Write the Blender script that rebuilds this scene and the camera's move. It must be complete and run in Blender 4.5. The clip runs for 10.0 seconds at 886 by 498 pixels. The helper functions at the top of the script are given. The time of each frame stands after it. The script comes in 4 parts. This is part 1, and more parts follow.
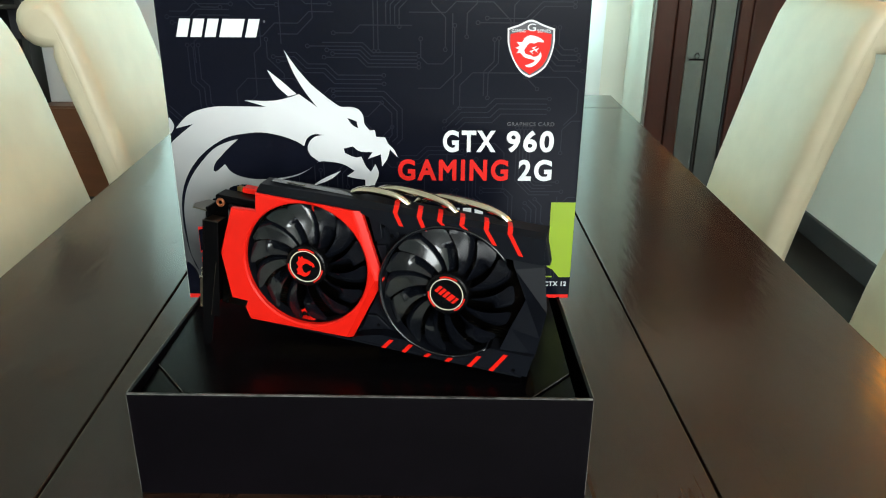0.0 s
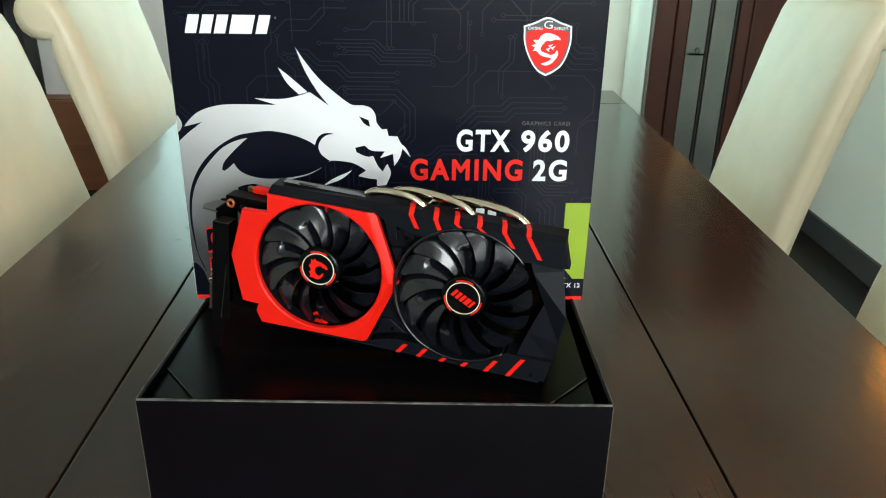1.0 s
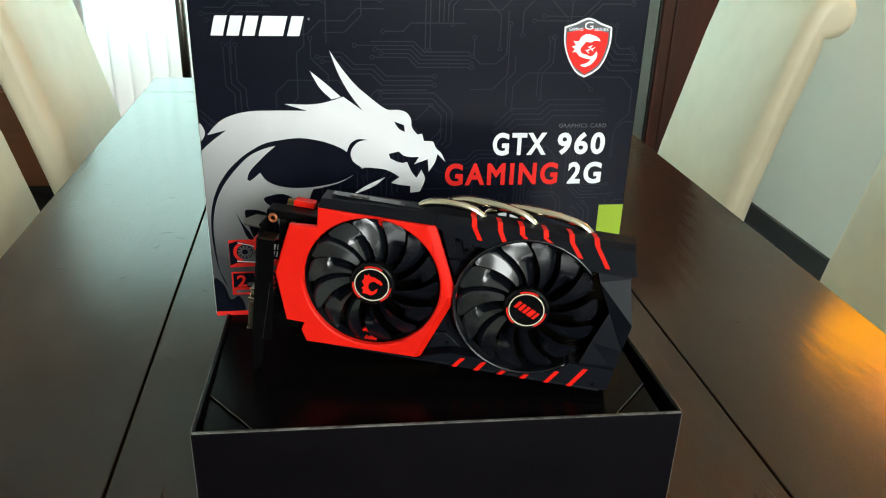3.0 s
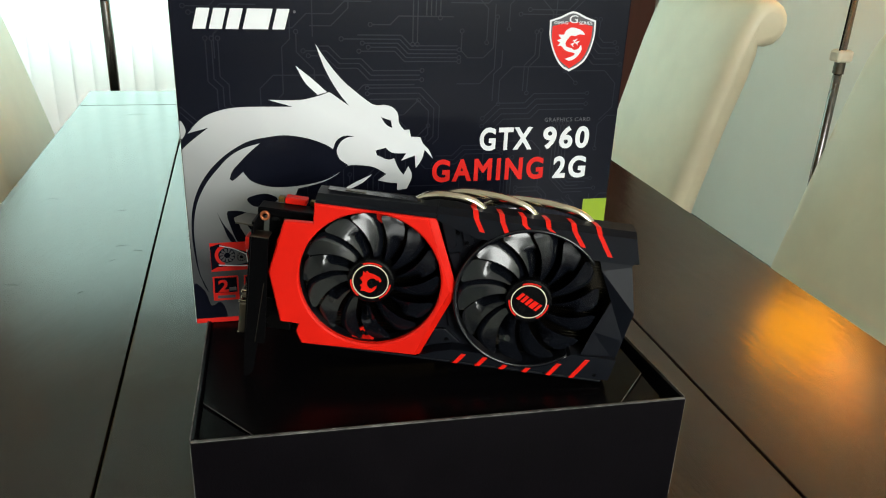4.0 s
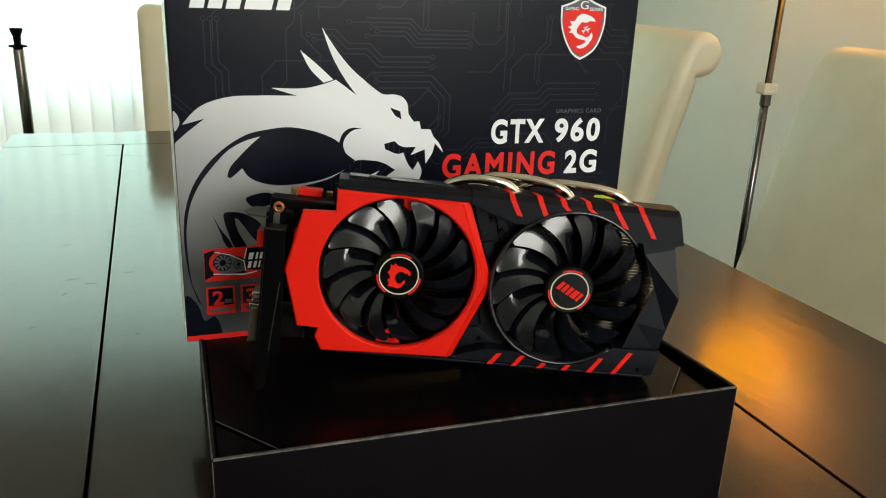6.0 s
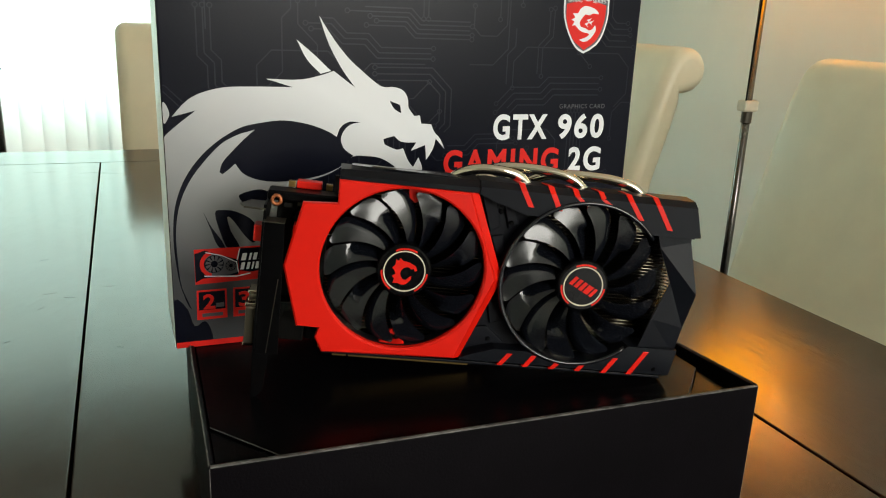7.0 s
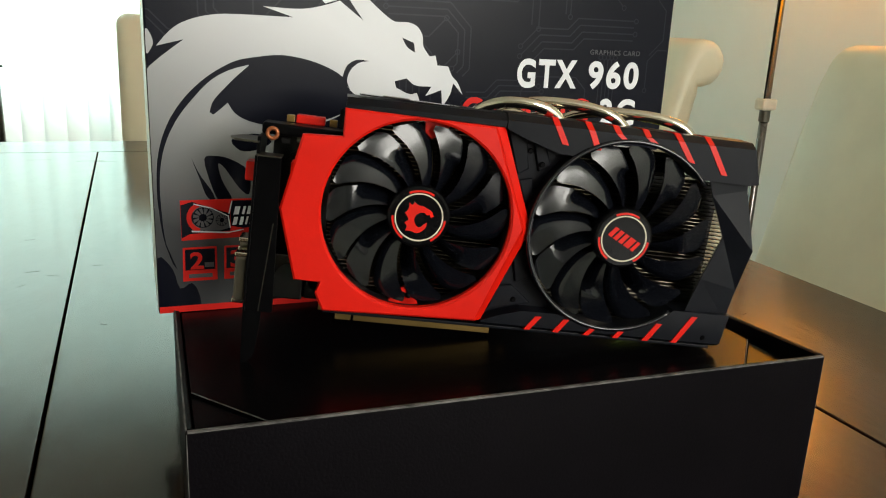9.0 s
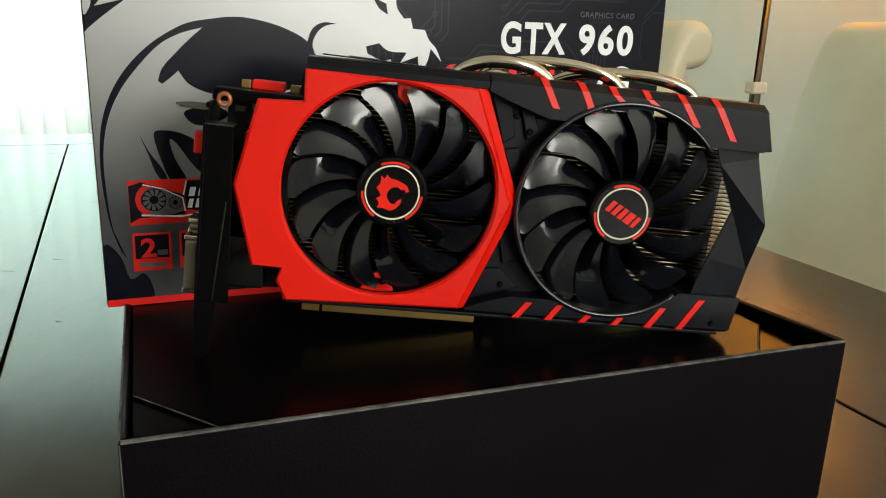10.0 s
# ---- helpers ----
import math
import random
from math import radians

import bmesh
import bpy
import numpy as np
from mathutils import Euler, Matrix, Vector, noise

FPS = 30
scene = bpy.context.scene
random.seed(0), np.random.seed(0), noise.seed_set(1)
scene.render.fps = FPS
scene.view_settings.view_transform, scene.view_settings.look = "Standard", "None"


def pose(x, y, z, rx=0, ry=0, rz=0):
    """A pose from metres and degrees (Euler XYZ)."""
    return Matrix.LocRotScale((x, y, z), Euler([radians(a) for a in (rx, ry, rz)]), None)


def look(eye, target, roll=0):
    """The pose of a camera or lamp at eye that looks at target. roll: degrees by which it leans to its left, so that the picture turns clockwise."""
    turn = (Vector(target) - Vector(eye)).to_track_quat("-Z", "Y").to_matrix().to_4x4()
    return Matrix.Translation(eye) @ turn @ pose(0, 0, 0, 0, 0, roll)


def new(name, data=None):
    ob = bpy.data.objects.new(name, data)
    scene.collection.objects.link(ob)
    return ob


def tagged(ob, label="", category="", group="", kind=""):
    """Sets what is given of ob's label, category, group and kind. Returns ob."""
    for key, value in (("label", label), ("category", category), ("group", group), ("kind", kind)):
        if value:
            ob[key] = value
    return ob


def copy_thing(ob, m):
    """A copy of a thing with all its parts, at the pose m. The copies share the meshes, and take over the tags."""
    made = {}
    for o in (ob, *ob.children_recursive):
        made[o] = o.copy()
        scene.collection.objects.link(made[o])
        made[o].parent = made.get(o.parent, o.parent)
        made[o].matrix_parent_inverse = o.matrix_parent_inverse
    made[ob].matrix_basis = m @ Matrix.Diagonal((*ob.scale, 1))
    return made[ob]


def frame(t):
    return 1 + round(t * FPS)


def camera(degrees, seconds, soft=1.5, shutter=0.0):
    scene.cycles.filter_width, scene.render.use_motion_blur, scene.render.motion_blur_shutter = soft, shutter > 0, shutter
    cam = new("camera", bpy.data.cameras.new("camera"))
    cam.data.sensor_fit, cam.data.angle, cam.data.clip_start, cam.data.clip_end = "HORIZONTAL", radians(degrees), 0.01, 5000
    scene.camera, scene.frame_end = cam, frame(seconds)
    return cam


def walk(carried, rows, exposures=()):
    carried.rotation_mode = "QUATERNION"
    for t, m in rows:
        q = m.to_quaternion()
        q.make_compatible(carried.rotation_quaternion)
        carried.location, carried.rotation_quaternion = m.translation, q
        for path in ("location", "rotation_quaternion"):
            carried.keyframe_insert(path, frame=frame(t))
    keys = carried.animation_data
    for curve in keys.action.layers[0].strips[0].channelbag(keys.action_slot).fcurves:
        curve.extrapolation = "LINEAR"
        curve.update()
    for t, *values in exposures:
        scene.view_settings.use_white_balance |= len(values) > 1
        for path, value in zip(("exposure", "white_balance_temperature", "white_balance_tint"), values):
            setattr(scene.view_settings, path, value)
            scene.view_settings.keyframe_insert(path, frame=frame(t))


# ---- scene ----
cam = camera(58.4, 10.0, soft=1.1)
PATH = [
    (0, (-0.0165, -0.0055, 1.1465), (0.032, 1.838, 0.3745), 0.7),
    (0.5, (-0.023, 0.0, 1.147), (0.038, 1.842, 0.37), 0.9),
    (1, (-0.032, 0.009, 1.148), (0.03, 1.846, 0.36), 1.0),
    (1.5, (-0.055, 0.02, 1.155), (0.038, 1.842, 0.336), 1.3),
    (2, (-0.085, 0.027, 1.15), (0.064, 1.85, 0.341), 1.7),
    (2.5, (-0.11, 0.036, 1.159), (0.094, 1.845, 0.331), 1.8),
    (4, (-0.183, 0.055, 1.136), (0.275, 1.84, 0.36), 2.5),
    (4.5, (-0.2, 0.063, 1.116), (0.321, 1.85, 0.384), 2.5),
    (5, (-0.219, 0.075, 1.103), (0.354, 1.857, 0.398), 2.5),
    (5.5, (-0.235, 0.088, 1.09), (0.384, 1.867, 0.416), 2.5),
    (7, (-0.256, 0.124, 1.047), (0.467, 1.901, 0.481), 2.3),
    (7.5, (-0.257, 0.135, 1.036), (0.469, 1.914, 0.482), 2.4),
    (8, (-0.256, 0.146, 1.021), (0.467, 1.931, 0.482), 2.5),
    (8.5, (-0.252, 0.158, 1.006), (0.466, 1.948, 0.475), 2.7),
    (9, (-0.243, 0.173, 0.993), (0.471, 1.965, 0.462), 2.6),
    (9.5, (-0.235, 0.193, 0.981), (0.501, 1.974, 0.447), 2.3),
    (10, (-0.222, 0.211, 0.974), (0.518, 1.988, 0.43), 1.9),
]
walk(cam, [(t, look(eye, target, roll)) for t, eye, target, roll in PATH],
     [(0, 0.01, 6500, 4), (2.7, -0.01, 6600, 4), (4, -0.22, 6850, 5), (5, -0.35, 7100, 6), (7, -0.48, 7300, 8), (9, -0.44, 7300, 9), (10, -0.36, 7300, 9)])
# ---- light: window daylight, assumed rear daylight, warm floor lamp ----
TABLE = 0.741          # table top
PANEL = 0.8168         # top of the inner carton, on which card and sleeve stand
world = bpy.data.worlds.new("world")
scene.world = world
world.use_nodes = True
wn = world.node_tree.nodes
sky = wn.new("ShaderNodeTexSky")
sky.sky_type, sky.sun_disc = "NISHITA", False
sky.sun_elevation, sky.sun_rotation = radians(38), radians(20)
wn["Background"].inputs["Strength"].default_value = 0.12
world.node_tree.links.new(sky.outputs["Color"], wn["Background"].inputs["Color"])


def lamp(name, kind, m, watts, colour, size=0.1, size_y=None):
    data = bpy.data.lights.new(name, kind)
    data.energy, data.color = watts, colour
    if kind == "AREA":
        data.shape, data.size, data.size_y = "RECTANGLE", size, size_y or size
    elif kind == "SUN":
        data.angle = size
    else:
        data.shadow_soft_size = size
    ob = new(name, data)
    ob.matrix_world = m
    return ob


lamp("sun", "SUN", look((1.5, 8, 6), (0, 2, 0)), 2.0, (1.0, 0.95, 0.88), radians(0.6))
lamp("window_daylight", "AREA", look((-0.3, 3.66, 1.35), (-0.3, 0, 1.35)), 50, (0.63, 0.99, 0.94), 1.9, 1.35)
# fill from an unseen, assumed rear window; it lights the front faces
lamp("assumed_rear_daylight", "AREA", look((0.72, -2.49, 1.65), (0.60, 0, 1.55)), 114, (0.95, 0.98, 1.0), 1.36, 1.2)
lamp("lamp_bulb", "POINT", pose(1.35, 1.80, 1.46), 17, (1.0, 0.45, 0.10), 0.05)



# ---- materials ----
def material(name, colour, rough=0.5, metal=0.0, vary=0.15, scale=40.0, bump=0.0, bump_scale=300.0, coat=0.0,
             spec=0.5, stretch=(1, 1, 1), rough_vary=0.1, emit=0.0, second=None, swell=0.0):
    m = bpy.data.materials.new(name)
    m.use_nodes = True
    nt = m.node_tree
    n, link = nt.nodes, nt.links.new
    b = n["Principled BSDF"]
    b.inputs["Roughness"].default_value, b.inputs["Metallic"].default_value = rough, metal
    b.inputs["Specular IOR Level"].default_value, b.inputs["Coat Weight"].default_value = spec, coat
    b.inputs["Coat Roughness"].default_value = 0.12
    tc, mp = n.new("ShaderNodeTexCoord"), n.new("ShaderNodeMapping")
    mp.inputs["Scale"].default_value = stretch
    link(tc.outputs["Object"], mp.inputs["Vector"])
    t1, t2 = n.new("ShaderNodeTexNoise"), n.new("ShaderNodeTexNoise")
    for t, s in ((t1, scale), (t2, scale / 9)):
        t.inputs["Scale"].default_value, t.inputs["Detail"].default_value = s, 5
        link(mp.outputs["Vector"], t.inputs["Vector"])
    add = n.new("ShaderNodeMath")
    add.operation = "ADD"
    link(t1.outputs["Fac"], add.inputs[0]), link(t2.outputs["Fac"], add.inputs[1])
    ramp = n.new("ShaderNodeMapRange")
    ramp.inputs["From Min"].default_value, ramp.inputs["From Max"].default_value = 0.65, 1.35
    link(add.outputs[0], ramp.inputs["Value"])
    mix = n.new("ShaderNodeMix")
    mix.data_type = "RGBA"
    dark = tuple(c * (1 - vary) for c in colour)
    light = second or tuple(min(1, c * (1 + vary)) for c in colour)
    mix.inputs["A"].default_value, mix.inputs["B"].default_value = (*dark, 1), (*light, 1)
    link(ramp.outputs["Result"], mix.inputs["Factor"])
    link(mix.outputs["Result"], b.inputs["Base Color"])
    if rough_vary:
        rr = n.new("ShaderNodeMapRange")
        rr.inputs["To Min"].default_value, rr.inputs["To Max"].default_value = max(0.02, rough - rough_vary), min(1, rough + rough_vary)
        link(t2.outputs["Fac"], rr.inputs["Value"])
        link(rr.outputs["Result"], b.inputs["Roughness"])
    if bump:
        t3, bp = n.new("ShaderNodeTexNoise"), n.new("ShaderNodeBump")
        t3.inputs["Scale"].default_value, t3.inputs["Detail"].default_value = bump_scale, 4
        bp.inputs["Strength"].default_value, bp.inputs["Distance"].default_value = bump, 0.002
        link(mp.outputs["Vector"], t3.inputs["Vector"])
        link(t3.outputs["Fac"], bp.inputs["Height"])
        link(bp.outputs["Normal"], b.inputs["Normal"])
        if swell:                            # slow ripples that the lacquer follows
            mp2, t4, bp2 = n.new("ShaderNodeMapping"), n.new("ShaderNodeTexNoise"), n.new("ShaderNodeBump")
            mp2.inputs["Scale"].default_value = (1, 0.35, 1)
            t4.inputs["Scale"].default_value, t4.inputs["Detail"].default_value = 55, 3
            bp2.inputs["Strength"].default_value, bp2.inputs["Distance"].default_value = swell, 0.004
            link(tc.outputs["Object"], mp2.inputs["Vector"]), link(mp2.outputs["Vector"], t4.inputs["Vector"])
            link(t4.outputs["Fac"], bp2.inputs["Height"])
            link(bp2.outputs["Normal"], bp.inputs["Normal"])
    if emit:
        b.inputs["Emission Color"].default_value, b.inputs["Emission Strength"].default_value = (*colour, 1), emit
    return m


M = {
    "table": material("lacquered_dark_wood", (0.026, 0.012, 0.0075), 0.15, vary=0.45, scale=60, stretch=(1, 0.07, 1), bump=0.03, bump_scale=160, rough_vary=0.04, spec=0.34, swell=0.07),
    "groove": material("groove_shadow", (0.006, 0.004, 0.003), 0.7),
    "scratch": material("dry_scratch", (0.006, 0.005, 0.004), 0.35, spec=0.2),
    "leather": material("cream_leather", (0.67, 0.60, 0.44), 0.42, vary=0.06, scale=18, bump=0.10, bump_scale=420),
    "black_card": material("black_cardboard", (0.0027, 0.0021, 0.0031), 0.45, spec=0.06, vary=0.3, scale=30, bump=0.08, bump_scale=700, rough_vary=0.08),
    "panel_card": material("satin_black_cardboard", (0.0024, 0.0022, 0.0027), 0.27, spec=0.05, vary=0.3, scale=20, bump=0.03, bump_scale=300, rough_vary=0.04),
    "worn_edge": material("worn_cardboard_edge", (0.10, 0.094, 0.09), 0.7, vary=0.92, scale=160),
    "sleeve": material("printed_black_sleeve", (0.0040, 0.0047, 0.0098), 0.26, vary=0.2, scale=14, bump=0.03, bump_scale=500, rough_vary=0.05, spec=0.10),
    # printed varnish lines, their sheen put into a slightly lighter grey
    "trace": material("grey_sheen_print", (0.0063, 0.0078, 0.0146), 0.30, spec=0.15, vary=0.25, scale=30),
    "sleeve_side": material("silver_white_print", (0.55, 0.58, 0.52), 0.35, vary=0.1, scale=12),
    "white": material("white_print", (0.72, 0.73, 0.76), 0.35, spec=0.15, vary=0.03, scale=20),
    "print_black": material("black_print", (0.0040, 0.0047, 0.0098), 0.26, vary=0.15, scale=20, spec=0.10),
    "print_red": material("red_print", (0.66, 0.020, 0.016), 0.35, spec=0.12, vary=0.06, scale=30),
    "grey_print": material("grey_print", (0.10, 0.10, 0.11), 0.4, spec=0.12, vary=0.1),
    "green": material("lime_print", (0.23, 0.345, 0.010), 0.35, vary=0.05, scale=20),
    "red": material("red_plastic", (0.66, 0.010, 0.005), 0.34, spec=0.28, vary=0.05, scale=60, bump=0.05, bump_scale=900),
    "shroud": material("matt_black_plastic", (0.0040, 0.0049, 0.0076), 0.40, spec=0.12, vary=0.15, scale=60, bump=0.04, bump_scale=1500),
    "blade": material("glossy_black_plastic", (0.0040, 0.0047, 0.0070), 0.19, spec=0.40, vary=0.1, scale=40, rough_vary=0.03, coat=0.15),
    "hub": material("hub_black", (0.0030, 0.0030, 0.0034), 0.22, spec=0.12, vary=0.2, scale=120),
    "pcb": material("black_circuit_board", (0.004, 0.0045, 0.0045), 0.4, spec=0.3, vary=0.4, scale=300),
    "gold": material("gold_contacts", (0.32, 0.205, 0.07), 0.35, metal=1.0, vary=0.15),
    "chrome": material("nickel_plated_copper", (0.60, 0.54, 0.44), 0.09, metal=1.0, vary=0.08, scale=60, rough_vary=0.02),
    "fin": material("aluminium_fin", (0.20, 0.175, 0.135), 0.22, metal=1.0, vary=0.1),
    "steel": material("black_steel", (0.0020, 0.0020, 0.0023), 0.32, spec=0.04, metal=0.0, vary=0.2, scale=90),
    "silver": material("zinc_shell", (0.12, 0.11, 0.090), 0.35, metal=1.0, vary=0.2),
    "shell": material("bright_zinc_shell", (0.06, 0.06, 0.058), 0.25, metal=1.0, vary=0.15),
    "bronze": material("tinned_socket_shell", (0.16, 0.14, 0.11), 0.35, metal=1.0, vary=0.2),
    "copper": material("copper_coil", (0.42, 0.13, 0.05), 0.4, metal=0.6, vary=0.3),
    "yellow": material("yellow_wire", (0.7, 0.5, 0.03), 0.5),
    "wall": material("pale_wall_paint", (0.76, 0.77, 0.70), 0.8, vary=0.03, scale=6, bump=0.05, bump_scale=90),
    "ceiling": material("white_ceiling_paint", (0.76, 0.76, 0.73), 0.9, vary=0.02, scale=6),
    "floor": material("dark_floor", (0.009, 0.0075, 0.0065), 0.35, spec=0.2, vary=0.3, scale=12, stretch=(1, 0.2, 1)),
    "skirting": material("dark_skirting", (0.035, 0.036, 0.038), 0.5),
    "redwood": material("red_brown_wood", (0.052, 0.0125, 0.0065), 0.35, vary=0.3, scale=30, stretch=(1, 1, 0.08), coat=0.1),
    "brown": material("brown_wood", (0.17, 0.062, 0.026), 0.4, vary=0.25, scale=24, stretch=(0.1, 1, 1)),
    "darkshelf": material("black_stained_wood", (0.012, 0.011, 0.011), 0.4),
    "glass_door": material("frosted_mirror_glass", (0.24, 0.28, 0.27), 0.22, metal=0.7, vary=0.06, rough_vary=0.03),
    "pole": material("dark_chrome", (0.16, 0.15, 0.14), 0.25, metal=1.0, vary=0.1),
    "clamp": material("cream_plastic", (0.6, 0.54, 0.42), 0.5),
    "shade": material("frosted_lamp_glass", (1.0, 0.365, 0.014), 0.6, vary=0.02, emit=12.0),
}
# white print that greys towards the lower left corner of the sleeve, as it is printed
fade = material("faded_white_print", (0.8, 0.8, 0.8), 0.33, spec=0.15, vary=0.02)
nt = fade.node_tree
tc, sep, mr, rp = (nt.nodes.new("ShaderNode" + k) for k in ("TexCoord", "SeparateXYZ", "MapRange", "ValToRGB"))
comb = nt.nodes.new("ShaderNodeMath")
comb.operation, comb.inputs[1].default_value = "MULTIPLY_ADD", 0.55
nt.links.new(tc.outputs["Object"], sep.inputs[0])
nt.links.new(sep.outputs["X"], comb.inputs[0]), nt.links.new(sep.outputs["Z"], comb.inputs[2])
nt.links.new(comb.outputs[0], mr.inputs["Value"])
mr.inputs["From Min"].default_value, mr.inputs["From Max"].default_value = 0.06, 0.235
rp.color_ramp.elements[0].color, rp.color_ramp.elements[1].color = (0.05, 0.052, 0.056, 1), (0.66, 0.67, 0.70, 1)
mid = rp.color_ramp.elements.new(0.5)
mid.color = (0.30, 0.305, 0.31, 1)
nt.links.new(mr.outputs["Result"], rp.inputs["Fac"])
nt.links.new(rp.outputs["Color"], nt.nodes["Principled BSDF"].inputs["Base Color"])
M["fade"] = fade
# blind fabric lets daylight through
blind = bpy.data.materials.new("white_blind_fabric")
blind.use_nodes = True
nt = blind.node_tree
tl, mx = nt.nodes.new("ShaderNodeBsdfTranslucent"), nt.nodes.new("ShaderNodeMixShader")
tl.inputs["Color"].default_value = (0.88, 0.93, 0.95, 1)
nt.nodes["Principled BSDF"].inputs["Base Color"].default_value = (0.85, 0.87, 0.88, 1)
nt.nodes["Principled BSDF"].inputs["Roughness"].default_value = 0.8
mx.inputs[0].default_value = 0.6
nt.links.new(nt.nodes["Principled BSDF"].outputs[0], mx.inputs[1]), nt.links.new(tl.outputs[0], mx.inputs[2])
nt.links.new(mx.outputs[0], nt.nodes["Material Output"].inputs["Surface"])
M["blind"] = blind
glass = bpy.data.materials.new("window_glass")
glass.use_nodes = True
gb = glass.node_tree.nodes["Principled BSDF"]
gb.inputs["Transmission Weight"].default_value, gb.inputs["Roughness"].default_value, gb.inputs["IOR"].default_value = 1.0, 0.0, 1.45
M["glass"] = glass


# ---- mesh helpers ----
def part(name, bm, mat, parent=None, label="", smooth=False):
    bmesh.ops.recalc_face_normals(bm, faces=bm.faces)
    me = bpy.data.meshes.new(name)
    bm.to_mesh(me)
    bm.free()
    me.materials.append(M[mat] if isinstance(mat, str) else mat)
    if smooth:
        me.polygons.foreach_set("use_smooth", [True] * len(me.polygons))
    ob = new(name, me)
    if parent:
        ob.parent = parent
    if label:
        ob["label"] = label
    return ob


def shared(name, me, parent, m=None):
    ob = new(name, me)
    ob.parent = parent
    if m is not None:
        ob.matrix_basis = m
    return ob


def box(x0, x1, y0, y1, z0, z1, bevel=0.0, bm=None, segments=2):
    own = bmesh.new()
    bmesh.ops.create_cube(own, size=1)
    for v in own.verts:
        v.co = ((x0 + x1) / 2 + v.co.x * (x1 - x0), (y0 + y1) / 2 + v.co.y * (y1 - y0), (z0 + z1) / 2 + v.co.z * (z1 - z0))
    if bevel:
        bmesh.ops.bevel(own, geom=own.edges[:], offset=bevel, segments=segments, affect="EDGES", profile=0.5)
    return own if bm is None else join(bm, own)


def join(bm, other):
    me = bpy.data.meshes.new("tmp")
    other.to_mesh(me)
    other.free()
    bm.from_mesh(me)
    bpy.data.meshes.remove(me)
    return bm


def prism(poly, d0, d1, bevel=0.0, axis="y"):
    """A flat shape drawn in x, z and given depth along y (or drawn in x, y with depth along z)."""
    bm = bmesh.new()
    put = (lambda a, b, d: (a, d, b)) if axis == "y" else (lambda a, b, d: (a, b, d))
    lo, hi = [bm.verts.new(put(a, b, d0)) for a, b in poly], [bm.verts.new(put(a, b, d1)) for a, b in poly]
    f, g = bm.faces.new(lo), bm.faces.new(hi[::-1])
    for i in range(len(poly)):
        j = (i + 1) % len(poly)
        bm.faces.new((lo[i], hi[i], hi[j], lo[j]))
    if bevel:
        bmesh.ops.bevel(bm, geom=list(f.edges) + list(g.edges), offset=bevel, segments=2, affect="EDGES", profile=0.5)
    return bm


def tube(points, radius, sides=12, closed=False, smoothing=6):
    """A round bar along a smooth line through the points."""
    pts = [Vector(p) for p in points]
    if smoothing > 1:
        fine, n = [], len(pts)
        for i in range(n if closed else n - 1):
            a, b, c, d = (pts[(i + k) % n] if closed else pts[min(max(i + k, 0), n - 1)] for k in (-1, 0, 1, 2))
            for s in range(smoothing):
                t = s / smoothing
                fine.append(0.5 * (2 * b + (c - a) * t + (2 * a - 5 * b + 4 * c - d) * t * t + (3 * b - a - 3 * c + d) * t ** 3))
        pts = fine + ([] if closed else [pts[-1]])
    bm, rings = bmesh.new(), []
    n = len(pts)
    ref = Vector((0.13, 0.31, 0.94))
    for i, p in enumerate(pts):
        t = (pts[(i + 1) % n] - pts[i - 1]) if closed else (pts[min(i + 1, n - 1)] - pts[max(i - 1, 0)])
        t.normalize()
        a = t.cross(ref).normalized()
        b = t.cross(a)
        rings.append([bm.verts.new(p + radius * (math.cos(2 * math.pi * k / sides) * a + math.sin(2 * math.pi * k / sides) * b)) for k in range(sides)])
    for i in range(n if closed else n - 1):
        r, s = rings[i], rings[(i + 1) % n]
        for k in range(sides):
            bm.faces.new((r[k], r[(k + 1) % sides], s[(k + 1) % sides], s[k]))
    if not closed:
        bm.faces.new(rings[0]), bm.faces.new(rings[-1][::-1])
    return bm


def lathe(profile, m=Matrix(), sides=32):
    """Turns (radius, height) pairs round the z axis."""
    bm, rings = bmesh.new(), []
    for r, h in profile:
        rings.append([bm.verts.new(m @ Vector((r * math.cos(2 * math.pi * k / sides), r * math.sin(2 * math.pi * k / sides), h))) for k in range(sides)])
    for r, s in zip(rings, rings[1:]):
        for k in range(sides):
            bm.faces.new((r[k], r[(k + 1) % sides], s[(k + 1) % sides], s[k]))
    bm.faces.new(rings[0]), bm.faces.new(rings[-1][::-1])
    return bm


def drawn_line(pts, steps=4, corner=48):
    """A closed outline that curves gently through its points but keeps its sharp tips."""
    n, out = len(pts), []
    vs = [Vector(p) for p in pts]
    tang = []
    for i in range(n):
        a, b = vs[i] - vs[i - 1], vs[(i + 1) % n] - vs[i]
        tang.append(None if a.angle(b, 0) > radians(corner) else (a.normalized() + b.normalized()).normalized())
    for i in range(n):
        p, q = vs[i], vs[(i + 1) % n]
        ln = (q - p).length
        d = (q - p).normalized()
        t0, t1 = (tang[i] or d) * ln, (tang[(i + 1) % n] or d) * ln
        for k in range(steps):
            t = k / steps
            v = (2 * t ** 3 - 3 * t * t + 1) * p + (t ** 3 - 2 * t * t + t) * t0 + (3 * t * t - 2 * t ** 3) * q + (t ** 3 - t * t) * t1
            out.append((v.x, v.y))
    return out


